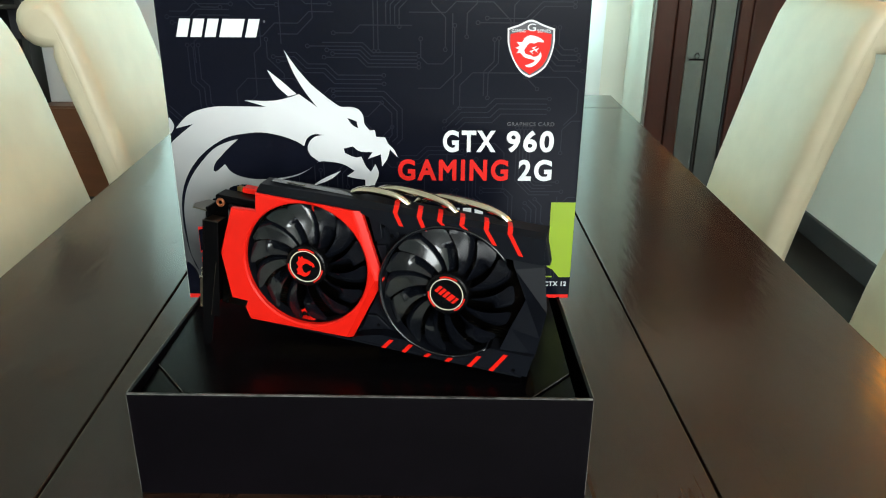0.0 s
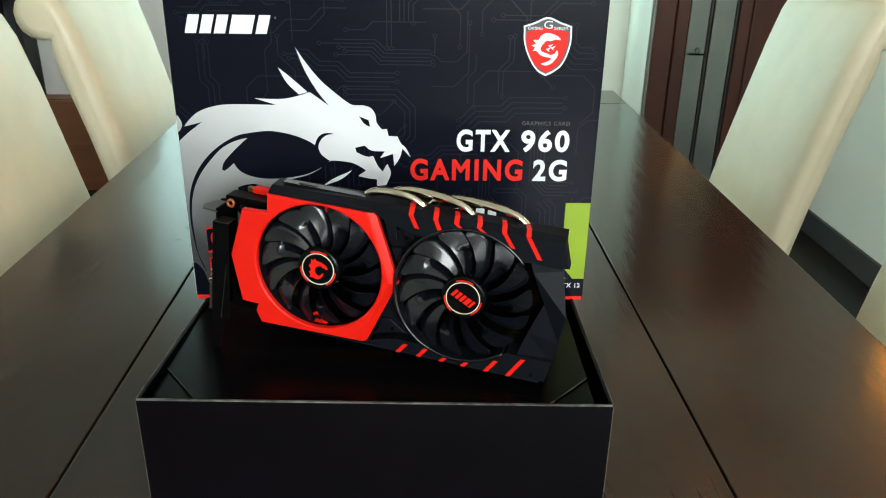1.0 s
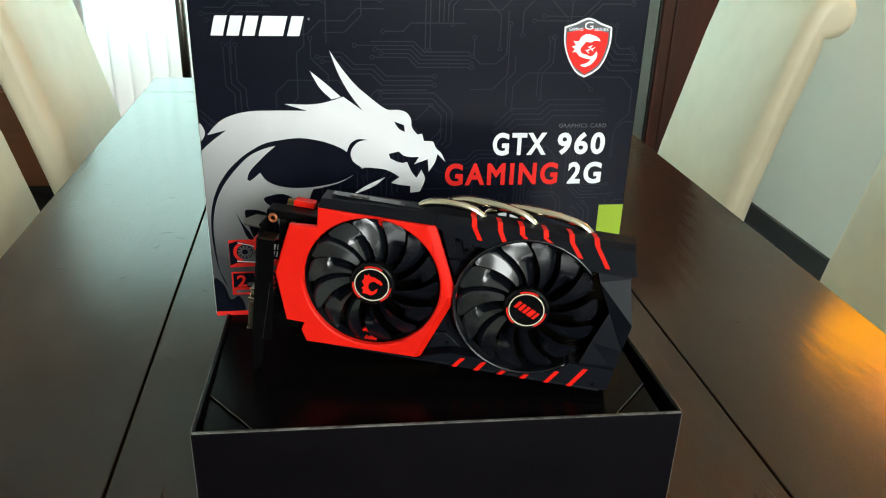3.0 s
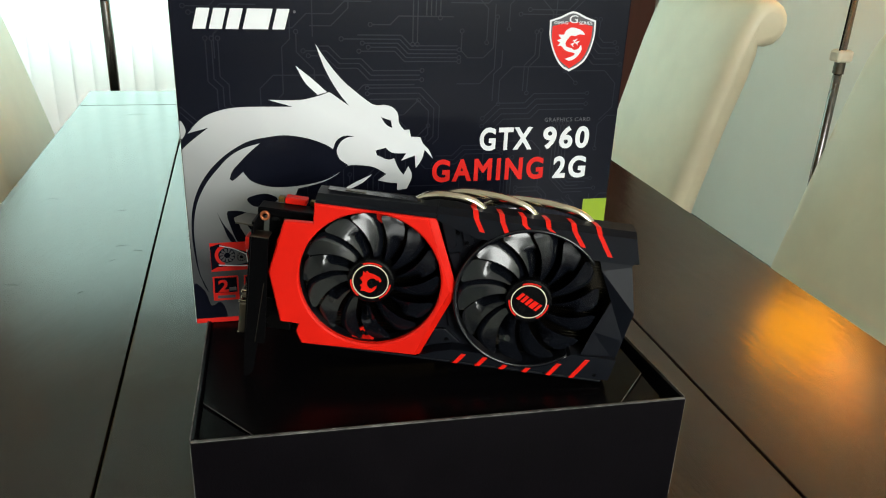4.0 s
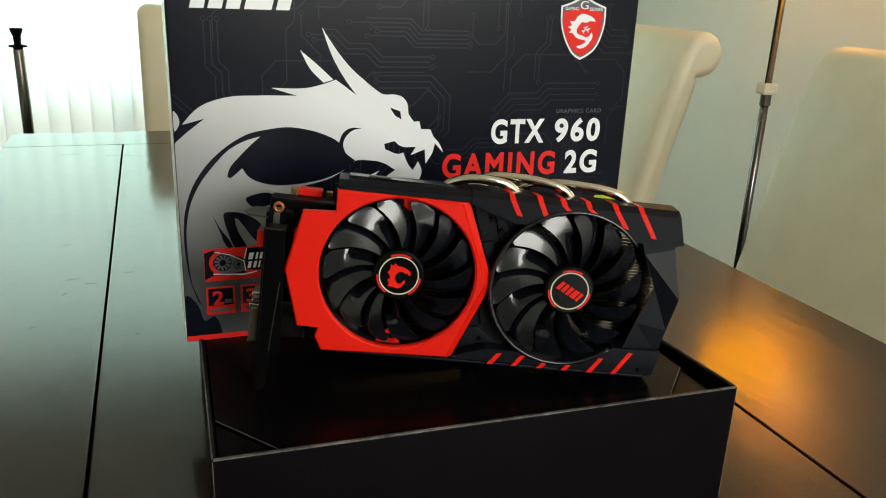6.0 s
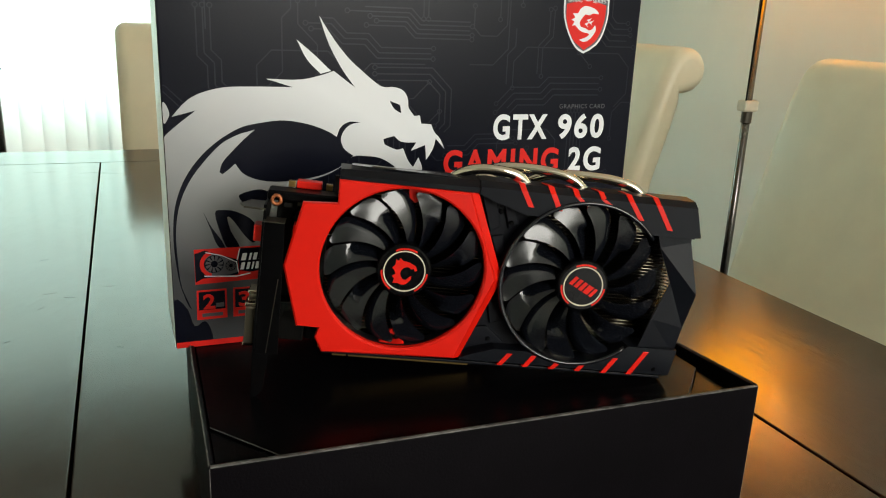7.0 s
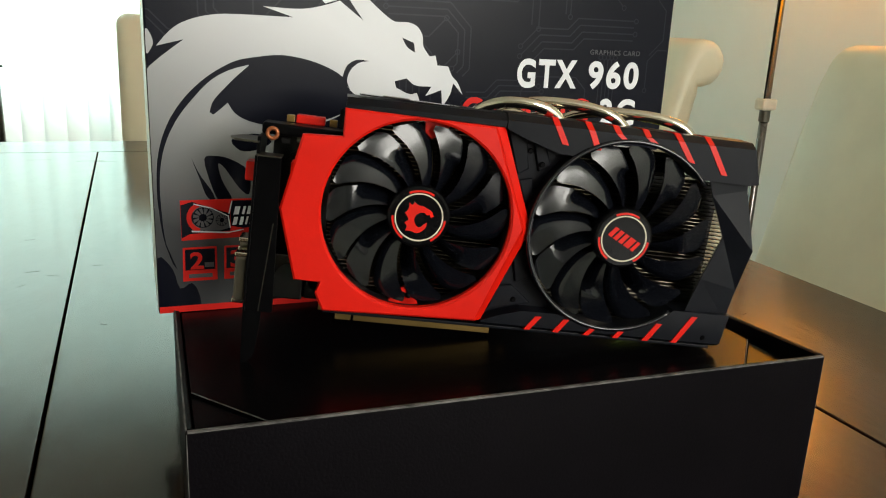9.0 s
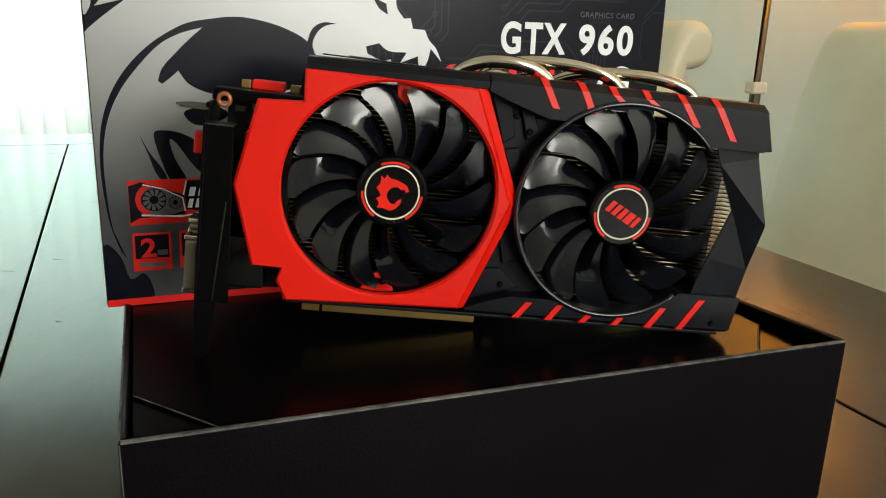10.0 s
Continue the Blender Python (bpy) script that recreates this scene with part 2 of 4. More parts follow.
def smooth_line(pts, steps=5):
    """A closed smooth outline through a few points."""
    n, out = len(pts), []
    for i in range(n):
        a, b, c, d = (Vector(pts[(i + k) % n]) for k in (-1, 0, 1, 2))
        for s in range(steps):
            t = s / steps
            q = 0.5 * (2 * b + (c - a) * t + (2 * a - 5 * b + 4 * c - d) * t * t + (3 * b - a - 3 * c + d) * t ** 3)
            out.append((q.x, q.y))
    return out


def empty(name, label, category, m=Matrix(), group="", kind=""):
    ob = new(name)
    ob.empty_display_size = 0.05
    ob.matrix_world = m
    return tagged(ob, label, category, group, kind)


def lettering(name, text, x0, x1, z0, z1, y, mat, parent, spacing=1.0, depth=0.0003, bold=0.0):
    """Letters that fill the given rectangle of a front face; every letter is a piece of its own."""
    bold = max(bold, 0.002)
    curve = bpy.data.curves.new(name, "FONT")
    curve.body, curve.space_character, curve.extrude, curve.bevel_depth, curve.bevel_resolution = text, spacing, 0.02, bold, 0
    ob = new("letters", curve)
    bpy.context.view_layer.update()
    me = bpy.data.meshes.new_from_object(ob.evaluated_get(bpy.context.evaluated_depsgraph_get()))
    bpy.data.objects.remove(ob)
    src = bmesh.new()
    src.from_mesh(me)
    bpy.data.meshes.remove(me)
    bmesh.ops.remove_doubles(src, verts=src.verts, dist=1e-5)
    xs, ys = [v.co.x for v in src.verts], [v.co.y for v in src.verts]
    sx, sy = (x1 - x0) / (max(xs) - min(xs)), (z1 - z0) / (max(ys) - min(ys))
    left, low = min(xs), min(ys)
    for v in src.verts:
        v.co = (x0 + (v.co.x - left) * sx, y - depth * (1.0 if v.co.z > 0.021 else 0.9 if v.co.z > 0 else 0.0), z0 + (v.co.y - low) * sy)
    todo, letters = set(src.verts), []
    while todo:
        stack = [todo.pop()]
        island = set(stack)
        while stack:
            for e in stack.pop().link_edges:
                for v in e.verts:
                    if v not in island:
                        island.add(v), stack.append(v)
        todo -= island
        letters.append(island)
    letters.sort(key=lambda isl: min(v.co.x for v in isl))
    for isl in letters:
        one, seat = bmesh.new(), {}
        for v in isl:
            seat[v] = one.verts.new(v.co)
        for f in {f for v in isl for f in v.link_faces}:
            one.faces.new([seat[v] for v in f.verts])
        part(name, one, mat, parent)
    src.free()


# ---- the room ----
def structure(name, bm, mat, label, category):
    return tagged(part(name, bm, mat), label, category, kind="structure")


structure("floor", box(-2.4, 1.62, -2.6, 3.9, -0.1, 0.0), "floor", "dark polished wooden floor of the dining room", "floor")
structure("ceiling", box(-2.4, 1.62, -2.6, 3.9, 2.5, 2.6), "ceiling", "plain white painted ceiling", "ceiling")
structure("wall_east", box(1.5, 1.62, -2.6, 3.9, 0, 2.5), "wall", "pale painted wall beside the dining table", "wall")
structure("wall_west", box(-2.4, -2.28, -2.6, 3.9, 0, 2.5), "wall", "pale painted wall beyond the shelf unit", "wall")
south = box(-2.28, -0.01, -2.6, -2.5, 0, 2.5)
for b in ((1.45, 1.5, 0, 2.5), (-0.01, 1.45, 0, 1.0), (-0.01, 1.45, 2.3, 2.5)):
    box(b[0], b[1], -2.6, -2.5, b[2], b[3], bm=south)
structure("wall_south", south, "wall", "pale painted wall behind the table end", "wall")
north = box(-2.28, -1.30, 3.6, 3.72, 0, 2.5)
for b in ((0.72, 1.5, 0, 2.5), (-1.30, 0.72, 2.25, 2.5), (-1.30, 0.72, 0, 0.06)):
    box(b[0], b[1], 3.6, 3.72, b[2], b[3], bm=north)
box(0.893, 1.5, 3.257, 3.5995, 0, 2.5, bm=north)
structure("wall_north", north, "wall", "pale wall with a wide glazed opening", "wall")
structure("baseboard", box(1.485, 1.5, -2.5, 3.6, 0, 0.09, 0.003), "skirting", "dark grey baseboard along the pale wall", "baseboard")

window = empty("window_1", "wide window behind white vertical blinds", "window", kind="structure")
for x0, x1, z0, z1 in ((-1.30, -1.25, 0.06, 2.25), (0.67, 0.72, 0.06, 2.25), (-0.31, -0.26, 0.11, 2.2), (-1.25, 0.67, 2.2, 2.25), (-1.25, 0.67, 0.06, 0.11)):
    part("window_frame", box(x0, x1, 3.69, 3.72, z0, z1, 0.004), "wall", window)
for x0, x1 in ((-1.25, -0.31), (-0.26, 0.67)):
    pane = part("pane", box(x0, x1, 3.703, 3.709, 0.11, 2.2), "glass", window)
    pane.visible_shadow = False
# window added out of view as an opening for the rear fill
assumed_window = empty("assumed_rear_window", "unseen rear window, assumed as the source of the front light", "window", kind="structure")
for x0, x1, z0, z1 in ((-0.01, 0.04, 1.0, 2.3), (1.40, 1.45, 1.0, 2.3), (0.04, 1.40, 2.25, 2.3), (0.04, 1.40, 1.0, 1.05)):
    part("window_frame", box(x0, x1, -2.58, -2.55, z0, z1, 0.004), "wall", assumed_window)
part("pane", box(0.04, 1.40, -2.569, -2.563, 1.05, 2.25), "glass", assumed_window).visible_shadow = False

blinds = empty("vertical_blinds", "white translucent fabric vertical blinds hanging before the window", "blinds", pose(0, 3.5, 0))
part("head_rail", box(-1.32, 0.74, -0.03, 0.03, 2.27, 2.31, 0.004), "wall", blinds)
slat_bm = bmesh.new()
cols = [[slat_bm.verts.new((0.046 * (k / 4 - 1), 0.006 * (1 - (k / 4 - 1) ** 2), z)) for k in range(9)] for z in (0.05, 2.27)]
for k in range(8):
    slat_bm.faces.new((cols[0][k], cols[0][k + 1], cols[1][k + 1], cols[1][k]))
slat = part("slat", slat_bm, "blind", blinds, smooth=True)
slat.matrix_basis = pose(-1.27, 0, 0, 0, 0, 14)
for i in range(1, 27):
    shared("slat", slat.data, blinds, pose(-1.27 + i * 0.0765, 0, 0, 0, 0, 14 + random.uniform(-3, 3)))

# ---- the table ----
TX0, TX1, TY0, TY1, G0, G1 = -0.526, 0.450, -0.42, 1.96, -0.307, 0.210
table = empty("dining_table", "long dark brown lacquered wooden dining table with grooved boards", "table", pose(0, 0, 0))
ENDB = 1.815
for x0, x1 in ((TX0, G0 - 0.0011), (G0 + 0.0011, G1 - 0.0011), (G1 + 0.0011, TX1)):
    part("board", box(x0, x1, TY0 + 0.16, ENDB - 0.0006, TABLE - 0.038, TABLE, 0.0012), "table", table)
for y0, y1 in ((ENDB + 0.0006, TY1), (TY0, TY0 + 0.1588)):
    part("end_board", box(TX0, TX1, y0, y1, TABLE - 0.038, TABLE, 0.0012), "table", table)
# near-black colour puts the shade of the board slits into the underframe
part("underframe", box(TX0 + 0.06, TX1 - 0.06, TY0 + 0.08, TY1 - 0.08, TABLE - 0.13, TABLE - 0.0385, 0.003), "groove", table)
for x in (TX0 + 0.09, TX1 - 0.09):
    for y in (TY0 + 0.10, TY1 - 0.10):
        part("leg", box(x - 0.045, x + 0.045, y - 0.045, y + 0.045, 0, TABLE - 0.13, 0.006), "table", table)
rng = random.Random(5)
for x, y, ln, a in ((-0.318, 1.71, 0.07, 4), (-0.29, 1.70, 0.05, -12), (-0.40, 1.73, 0.06, 2), (-0.345, 1.03, 0.022, 12), (-0.325, 1.012, 0.018, -20),
                    (-0.350, 0.985, 0.012, 50), (-0.285, 1.04, 0.014, 0), (-0.425, 0.62, 0.012, 25), (-0.445, 0.93, 0.020, -8), (-0.372, 0.90, 0.010, 35), (-0.275, 0.86, 0.009, -30), (-0.360, 1.16, 0.016, 15), (-0.46, 1.22, 0.022, -14), (-0.255, 1.30, 0.013, 40), (0.30, 0.74, 0.014, 20), (0.34, 1.05, 0.018, -25)):
    sc = box(-ln * 0.32, ln * 0.32, -0.0004, 0.0004, 0, 0.0002)
    part("scratch", sc, "scratch", table).matrix_basis = pose(x, y, TABLE - 0.0001, 0, 0, a)


# ---- the chairs ----
def chair(m):
    """A scroll-back dining chair; x points from the table to the back, the inner face of the back stands at x = 0."""
    ob = empty("dining_chair", "cream leather dining chair with a scrolled back", "chair", m, "chairs round the table")
    inner = [(-0.030, 0.42), (0.0, 0.57), (0.038, 0.72), (0.074, 0.86), (0.0985, 0.940)]
    prof = list(inner)
    for k in range(13):                      # the scroll
        a = radians(158 - k * 22)
        prof.append((0.158 + 0.050 * math.cos(a), 0.950 + 0.050 * math.sin(a)))
    prof += [(0.148, 0.885), (0.136, 0.83), (0.104, 0.72), (0.066, 0.57), (0.035, 0.42)]
    bm, rows, W, R, n = bmesh.new(), [], 0.21, 0.027, len(prof)
    normals = []
    for i in range(n):
        tx, tz = prof[(i + 1) % n][0] - prof[i - 1][0], prof[(i + 1) % n][1] - prof[i - 1][1]
        k = math.hypot(tx, tz)
        normals.append((tz / k, -tx / k))        # into the padding
    ends = [(W - R + R * math.sin(radians(a)), R - R * math.cos(radians(a))) for a in (0, 22, 45, 67, 84)]
    for y, inset in [(-y, d) for y, d in ends[::-1]] + [(-0.10, 0), (0, 0), (0.10, 0)] + ends:
        puff = 0.007 * (1 - (y / W) ** 2)
        rows.append([bm.verts.new((x - (puff if i < 5 else 0) + inset * normals[i][0], y, z + inset * normals[i][1])) for i, (x, z) in enumerate(prof)])
    for r, q in zip(rows, rows[1:]):
        for i in range(n):
            bm.faces.new((r[i], r[(i + 1) % n], q[(i + 1) % n], q[i]))
    caps = [bm.faces.new(rows[0]), bm.faces.new(rows[-1][::-1])]
    back = part("backrest", bm, "leather", ob, smooth=True)
    back.data.polygons.foreach_set("use_smooth", [len(p.vertices) < 6 for p in back.data.polygons])
    for s in (-1, 1):
        part("seam", tube([(x + 0.030, s * 0.2096, z) for x, z in inner], 0.0007, 6), "leather", back, smooth=True)
    part("seat", prism([(0.03, -0.21), (0.03, 0.21), (-0.355, 0.185), (-0.355, -0.185)], 0.37, 0.475, 0.018, "z"), "leather", ob, smooth=True)
    part("apron", box(-0.335, 0.02, -0.165, 0.165, 0.32, 0.369, 0.003), "table", ob)
    for x in (-0.31, 0.005):
        for y in (-0.14, 0.14):
            part("leg", box(x - 0.02, x + 0.02, y - 0.02, y + 0.02, 0, 0.319, 0.003), "table", ob)
    return ob


first = chair(pose(0.745, 1.785, 0))
copy_thing(first, pose(0.745, 1.02, 0))
copy_thing(first, pose(-0.600, 1.79, 0, 0, 0, 180))
copy_thing(first, pose(-0.614, 1.21, 0, 0, 0, 180))
copy_thing(first, pose(-0.056, 2.13, 0, 0, 0, 90))

# ---- along the walls ----
floor_lamp = empty("floor_lamp", "dark chrome floor lamp with a glowing warm glass shade", "lamp", pose(1.30, 1.82, 0))
part("base", lathe([(0.13, 0), (0.13, 0.012), (0.10, 0.02), (0.02, 0.026), (0.012, 0.03)]), "pole", floor_lamp, smooth=True)
part("pole", lathe([(0.011, 0.03), (0.011, 0.80), (0.009, 0.801), (0.009, 1.31)], sides=20), "pole", floor_lamp, smooth=True)
clamp = part("clamp", box(-0.024, 0.022, -0.018, 0.018, 0.83, 0.86, 0.006), "clamp", floor_lamp, "cream plastic clamp")
part("collar", lathe([(0.014, 0.80), (0.014, 0.83)], sides=16), "silver", clamp)
part("cable", tube([(-0.02, -0.012, 0.86), (-0.016, -0.012, 1.1), (-0.008, -0.012, 1.3)], 0.0022, 8), "steel", floor_lamp)
part("arm", tube([(0, 0, 1.30), (0.01, -0.004, 1.335), (0.05, -0.018, 1.35)], 0.007, 10), "pole", floor_lamp, smooth=True)
part("shade", lathe([(0.02, 1.345), (0.07, 1.36), (0.11, 1.41), (0.125, 1.48), (0.121, 1.48), (0.105, 1.415), (0.066, 1.368), (0.015, 1.353)], pose(0.05, -0.02, 0)), "shade", floor_lamp, "glowing warm frosted glass bowl", smooth=True)

post = empty("slim_post", "slim dark chrome post with a cap before the blinds", "post", pose(-0.668, 3.25, 0))
part("base", lathe([(0.10, 0), (0.10, 0.01), (0.018, 0.016)], sides=24), "pole", post)
part("shaft", lathe([(0.018, 0.016), (0.018, 0.80), (0.014, 0.81)], sides=20), "pole", post, smooth=True)
part("cap", lathe([(0.030, 0.81), (0.030, 0.816), (0.012, 0.82), (0.013, 0.845), (0.022, 0.87), (0.020, 0.874)], sides=20), "steel", post, smooth=True)

cabinet = empty("display_cabinet", "tall red-brown wooden cabinet with glazed doors and a key", "cabinet", pose(1.12, 3.2, 0))
part("body", box(-0.224, 0.37, 0.029, 0.055, 0, 2.1, 0.004), "redwood", cabinet)
for x0, x1, y in ((-0.232, -0.150, -0.020), (-0.146, -0.092, -0.012), (0.100, 0.150, -0.018), (0.154, 0.37, -0.010)):
    part("stile", box(x0, x1, y, 0.028, 0.05, 2.08, 0.006), "redwood", cabinet)
for x0, x1 in ((-0.090, -0.012), (0.004, 0.090)):
    door = part("door", box(x0, x1, 0.0, 0.026, 0.06, 2.06, 0.003), "glass_door", cabinet, "silvery reflecting glass door leaf")
    part("edge_strip", box(x1 + 0.001, x1 + 0.009, -0.004, 0.022, 0.06, 2.06), "darkshelf", door)
key = part("key", tube([(-0.078, -0.014, 0.632), (-0.018, -0.014, 0.632)], 0.003, 8, smoothing=1), "steel", cabinet, "thin dark metal key in the lock")
part("key_ring", tube([(-0.048 + 0.008 * math.cos(a * math.pi / 4), -0.014, 0.645 + 0.013 * math.sin(a * math.pi / 4)) for a in range(8)], 0.0016, 6, True), "steel", key)

sideboard = empty("sideboard", "low brown wooden sideboard with a white panel above it", "sideboard", pose(-1.35, 3.2, 0))
part("body", box(-0.21, 0.30, 0, 0.38, 0.04, 0.425, 0.004), "brown", sideboard)
part("plinth", box(-0.20, 0.29, 0.03, 0.37, 0, 0.039), "darkshelf", sideboard)
part("drawer_front", box(-0.20, 0.29, -0.014, -0.001, 0.24, 0.42, 0.003), "brown", sideboard)
tagged(part("leaning_panel", box(-1.555, -1.03, 3.28, 3.30, 0.4255, 1.1, 0.003), "white"), "plain white panel standing on a brown sideboard", "panel")
shelf = empty("shelf_unit", "tall black-stained open shelf unit", "shelf", pose(-1.815, 3.2, 0))
for x0, x1 in ((-0.27, -0.245), (0.225, 0.25), (0.0, 0.02)):
    part("upright", box(x0, x1, 0, 0.35, 0, 1.9, 0.002), "darkshelf", shelf)
for z in (0.05, 0.42, 0.62, 0.80, 1.2, 1.6, 1.875):
    part("shelf_board", box(-0.244, 0.224, 0.005, 0.345, z, z + 0.02, 0.002), "darkshelf", shelf)
part("back_board", box(-0.244, 0.224, 0.346, 0.352, 0, 1.9), "grey_print", shelf)

# ---- the inner carton ----
# front corners lie at (-0.230, 0.482) and (0.106, 0.473); it is turned a little
tray = empty("inner_carton", "black cardboard inner box with a recessed lid, worn at its edges", "box", pose(-0.062, 0.4775, TABLE, 0, 0, -1.53))
W, D, H, T = 0.168, 0.275, 0.0885, 0.003
part("front_wall", box(-W, W, 0, T, 0.0002, H, 0.0008), "black_card", tray)
part("back_wall", box(-W, W, D - T, D, 0.0002, H, 0.0008), "black_card", tray)
for x0, x1 in ((-W, -W + T), (W - T, W)):
    side = box(x0, x1, T + 0.0002, 0.186, 0.0002, H, 0.0006)
    box(x0, x1, 0.1862, D - T - 0.0002, 0.0002, PANEL - TABLE + 0.0012, 0.0006, bm=side)
    for v in side.verts:
        if v.co.z > 0.05 and v.co.y < 0.1861:
            v.co.z -= (H - (PANEL - TABLE) - 0.0012) * max(0.0, v.co.y / 0.186)
    part("side_wall", side, "black_card", tray)
part("bottom", box(-W + T, W - T, T, D - T, 0.001, 0.003), "black_card", tray)
P = PANEL - TABLE
px0, px1, c = -W + T + 0.0012, W - T - 0.0075, 0.040


def dip(bm):
    """The lid lies higher at its front edge than under the sleeve."""
    for v in bm.verts:
        v.co.z += 0.0062 * max(0.0, (0.183 - v.co.y) / 0.18)
    return bm


lid = part("lid_panel", dip(prism([(px0 + c, 0.0045), (px1 - c * 1.0, 0.0045), (px1, 0.049), (px1, 0.183), (px1, D - 0.006), (px0, D - 0.006), (px0, 0.183), (px0, 0.056)], P - 0.0022, P, 0.0003, "z")), "panel_card", tray, "satin black lid panel")
for poly in ([(px0, 0.0045), (px0 + c - 0.0015, 0.0045), (px0, 0.0542)], [(px1, 0.0045), (px1, 0.0472), (px1 - c + 0.0015, 0.0045)]):
    part("corner_flap", dip(prism(poly, P - 0.0040, P - 0.0016, 0.0002, "z")), "panel_card", tray)
for a, b in (((px0 + 0.0005, 0.0552), (px0 + c - 0.001, 0.0050)), ((px1 - 0.0005, 0.0482), (px1 - c + 0.001, 0.0050))):
    lift = [P + 0.0062 * (0.183 - y) / 0.18 - 0.0001 for y in (a[1], b[1])]
    part("fold_edge", tube([(*a, lift[0]), (*b, lift[1])], 0.0003, 5, smoothing=1), "worn_edge", tray, "pale paper edge of the fold")
# rubbed edges along the rim
part("worn_rim", box(-W + 0.001, W - 0.001, 0.0000, 0.0017, H - 0.0007, H + 0.0002), "worn_edge", tray, "rubbed grey paper edge")
for x in (-W + 0.0004, W - 0.0004):
    part("worn_rim", tube([(x, 0.002, H), (x, 0.185, P + 0.0014)], 0.00045, 6, smoothing=1), "worn_edge", tray, "rubbed grey paper edge")
for x in (-W + 0.0006, W - 0.0006):
    part("worn_corner", tube([(x, 0.0003, 0.004), (x, 0.0003, H - 0.001)], 0.00035, 6, smoothing=1), "worn_edge", tray, "rubbed grey paper corner")

# ---- the printed sleeve box ----
SW, SH, SD = 0.354, 0.284, 0.083
sleeve = empty("sleeve_box", "upright black cardboard retail box with a white emblem print", "box", pose(-0.234, 0.663, PANEL))
part("carton", box(0, SW, 0, SD, 0, SH, 0.0012), "sleeve", sleeve)
part("side_print", box(-0.0003, 0.0, 0.0015, SD - 0.0015, 0.001, SH - 0.001), "sleeve_side", sleeve, "silvery white printed side")


def mm(pts):
    return [(a / 1000, b / 1000) for a, b in pts]


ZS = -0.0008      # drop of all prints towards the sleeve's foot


def printed(name, pts, layer, mat, label="", steps=0, parent=None):
    pts = mm(pts)
    if name in ("emblem", "emblem_spike", "emblem_streak", "emblem_hollow", "shield_badge", "badge_field") and not steps:
        pts = drawn_line(pts)
    if steps:
        pts = smooth_line(pts, steps)
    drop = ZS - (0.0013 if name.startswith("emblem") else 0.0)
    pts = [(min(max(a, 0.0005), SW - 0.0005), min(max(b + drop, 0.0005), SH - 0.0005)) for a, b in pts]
    return part(name, prism(pts, -0.00012 * layer - 0.0001, 0.0 if layer == 1 else -0.00012 * layer + 0.00006), mat, parent or sleeve, label)


# faint circuit traces in the black ground
rng = random.Random(11)
bm = bmesh.new()


def trace_strip(a, b, w=0.00045):
    a, b = Vector(a), Vector(b)
    if (b - a).length < 1e-5:
        return
    lift = -0.00006 - 0.00006 * rng.random()
    nrm = (b - a).orthogonal().normalized() * w
    q = [a + nrm, b + nrm, b - nrm, a - nrm]
    f = [bm.verts.new((min(max(p.x, 0.001), SW - 0.001), lift, min(max(p.y, 0.001), SH - 0.001))) for p in q]
    bm.faces.new(f)


def ring_mark(x, z, r=0.0016):
    for k in range(10):
        a0, a1 = k * math.pi / 5, (k + 1) * math.pi / 5
        trace_strip((x + r * math.cos(a0), z + r * math.sin(a0)), (x + r * math.cos(a1), z + r * math.sin(a1)), 0.00035)


def parallel(line, d):
    """The line moved sideways by d, with mitred bends."""
    out, n = [], len(line)
    for i, p in enumerate(line):
        u = (line[min(i + 1, n - 1)] - line[max(i, 1) - 1 if i == n - 1 else i]).normalized()
        w = (p - line[i - 1]).normalized() if i else u
        m = (Vector((-u.y, u.x)) + Vector((-w.y, w.x))).normalized()
        out.append(p + m * (d / max(0.4, m.dot(Vector((-w.y, w.x))))))
    return out


taken = set()
for _ in range(4000):                     # bundles of lines with slanted bends, ending in small rings
    p, a, n, gap = Vector((rng.uniform(0, SW), rng.uniform(0.02, SH))), rng.randrange(4) * 2, rng.randint(1, 5), rng.choice((0.0030, 0.0036, 0.0044))
    line, turn = [p], rng.choice((-1, 1))
    for k in range(rng.randint(3, 5)):
        e = a + (turn if k % 2 else 0)
        ln = rng.uniform(0.008, 0.020) if k % 2 else rng.uniform(0.012, 0.045)
        line.append(line[-1] + Vector((math.cos(e * math.pi / 4), math.sin(e * math.pi / 4))) * ln)
        if k % 2 and rng.random() < 0.5:
            a += turn * 2
    lines = [parallel(line, gap * (k - n / 2)) for k in range(n)]
    cells = {(int(q.x / 0.0035), int(q.y / 0.0035)) for ln in lines for u, v in zip(ln, ln[1:]) for q in (u.lerp(v, t / 8) for t in range(9))}
    if len(cells & taken) > 1 or any(not (0 < q.x < SW and 0.01 < q.y < SH) for ln in lines for q in ln[1:-1]):
        continue
    taken |= cells
    for ln in lines:
        ln[-1] = ln[-2].lerp(ln[-1], rng.uniform(0.45, 1.0))
        for u, v in zip(ln, ln[1:]):
            trace_strip(u, v)
        for q, o in ((ln[-1], ln[-2]), (ln[0], ln[1])):
            if rng.random() < 0.6 and 0.003 < q.x < SW - 0.003 and 0.003 < q.y < SH - 0.003:
                c = q + (q - o).normalized() * 0.0016
                ring_mark(c.x, c.y)
tagged(part("trace_print", bm, "trace", sleeve, "faint grey circuit lines"), kind="stuff")

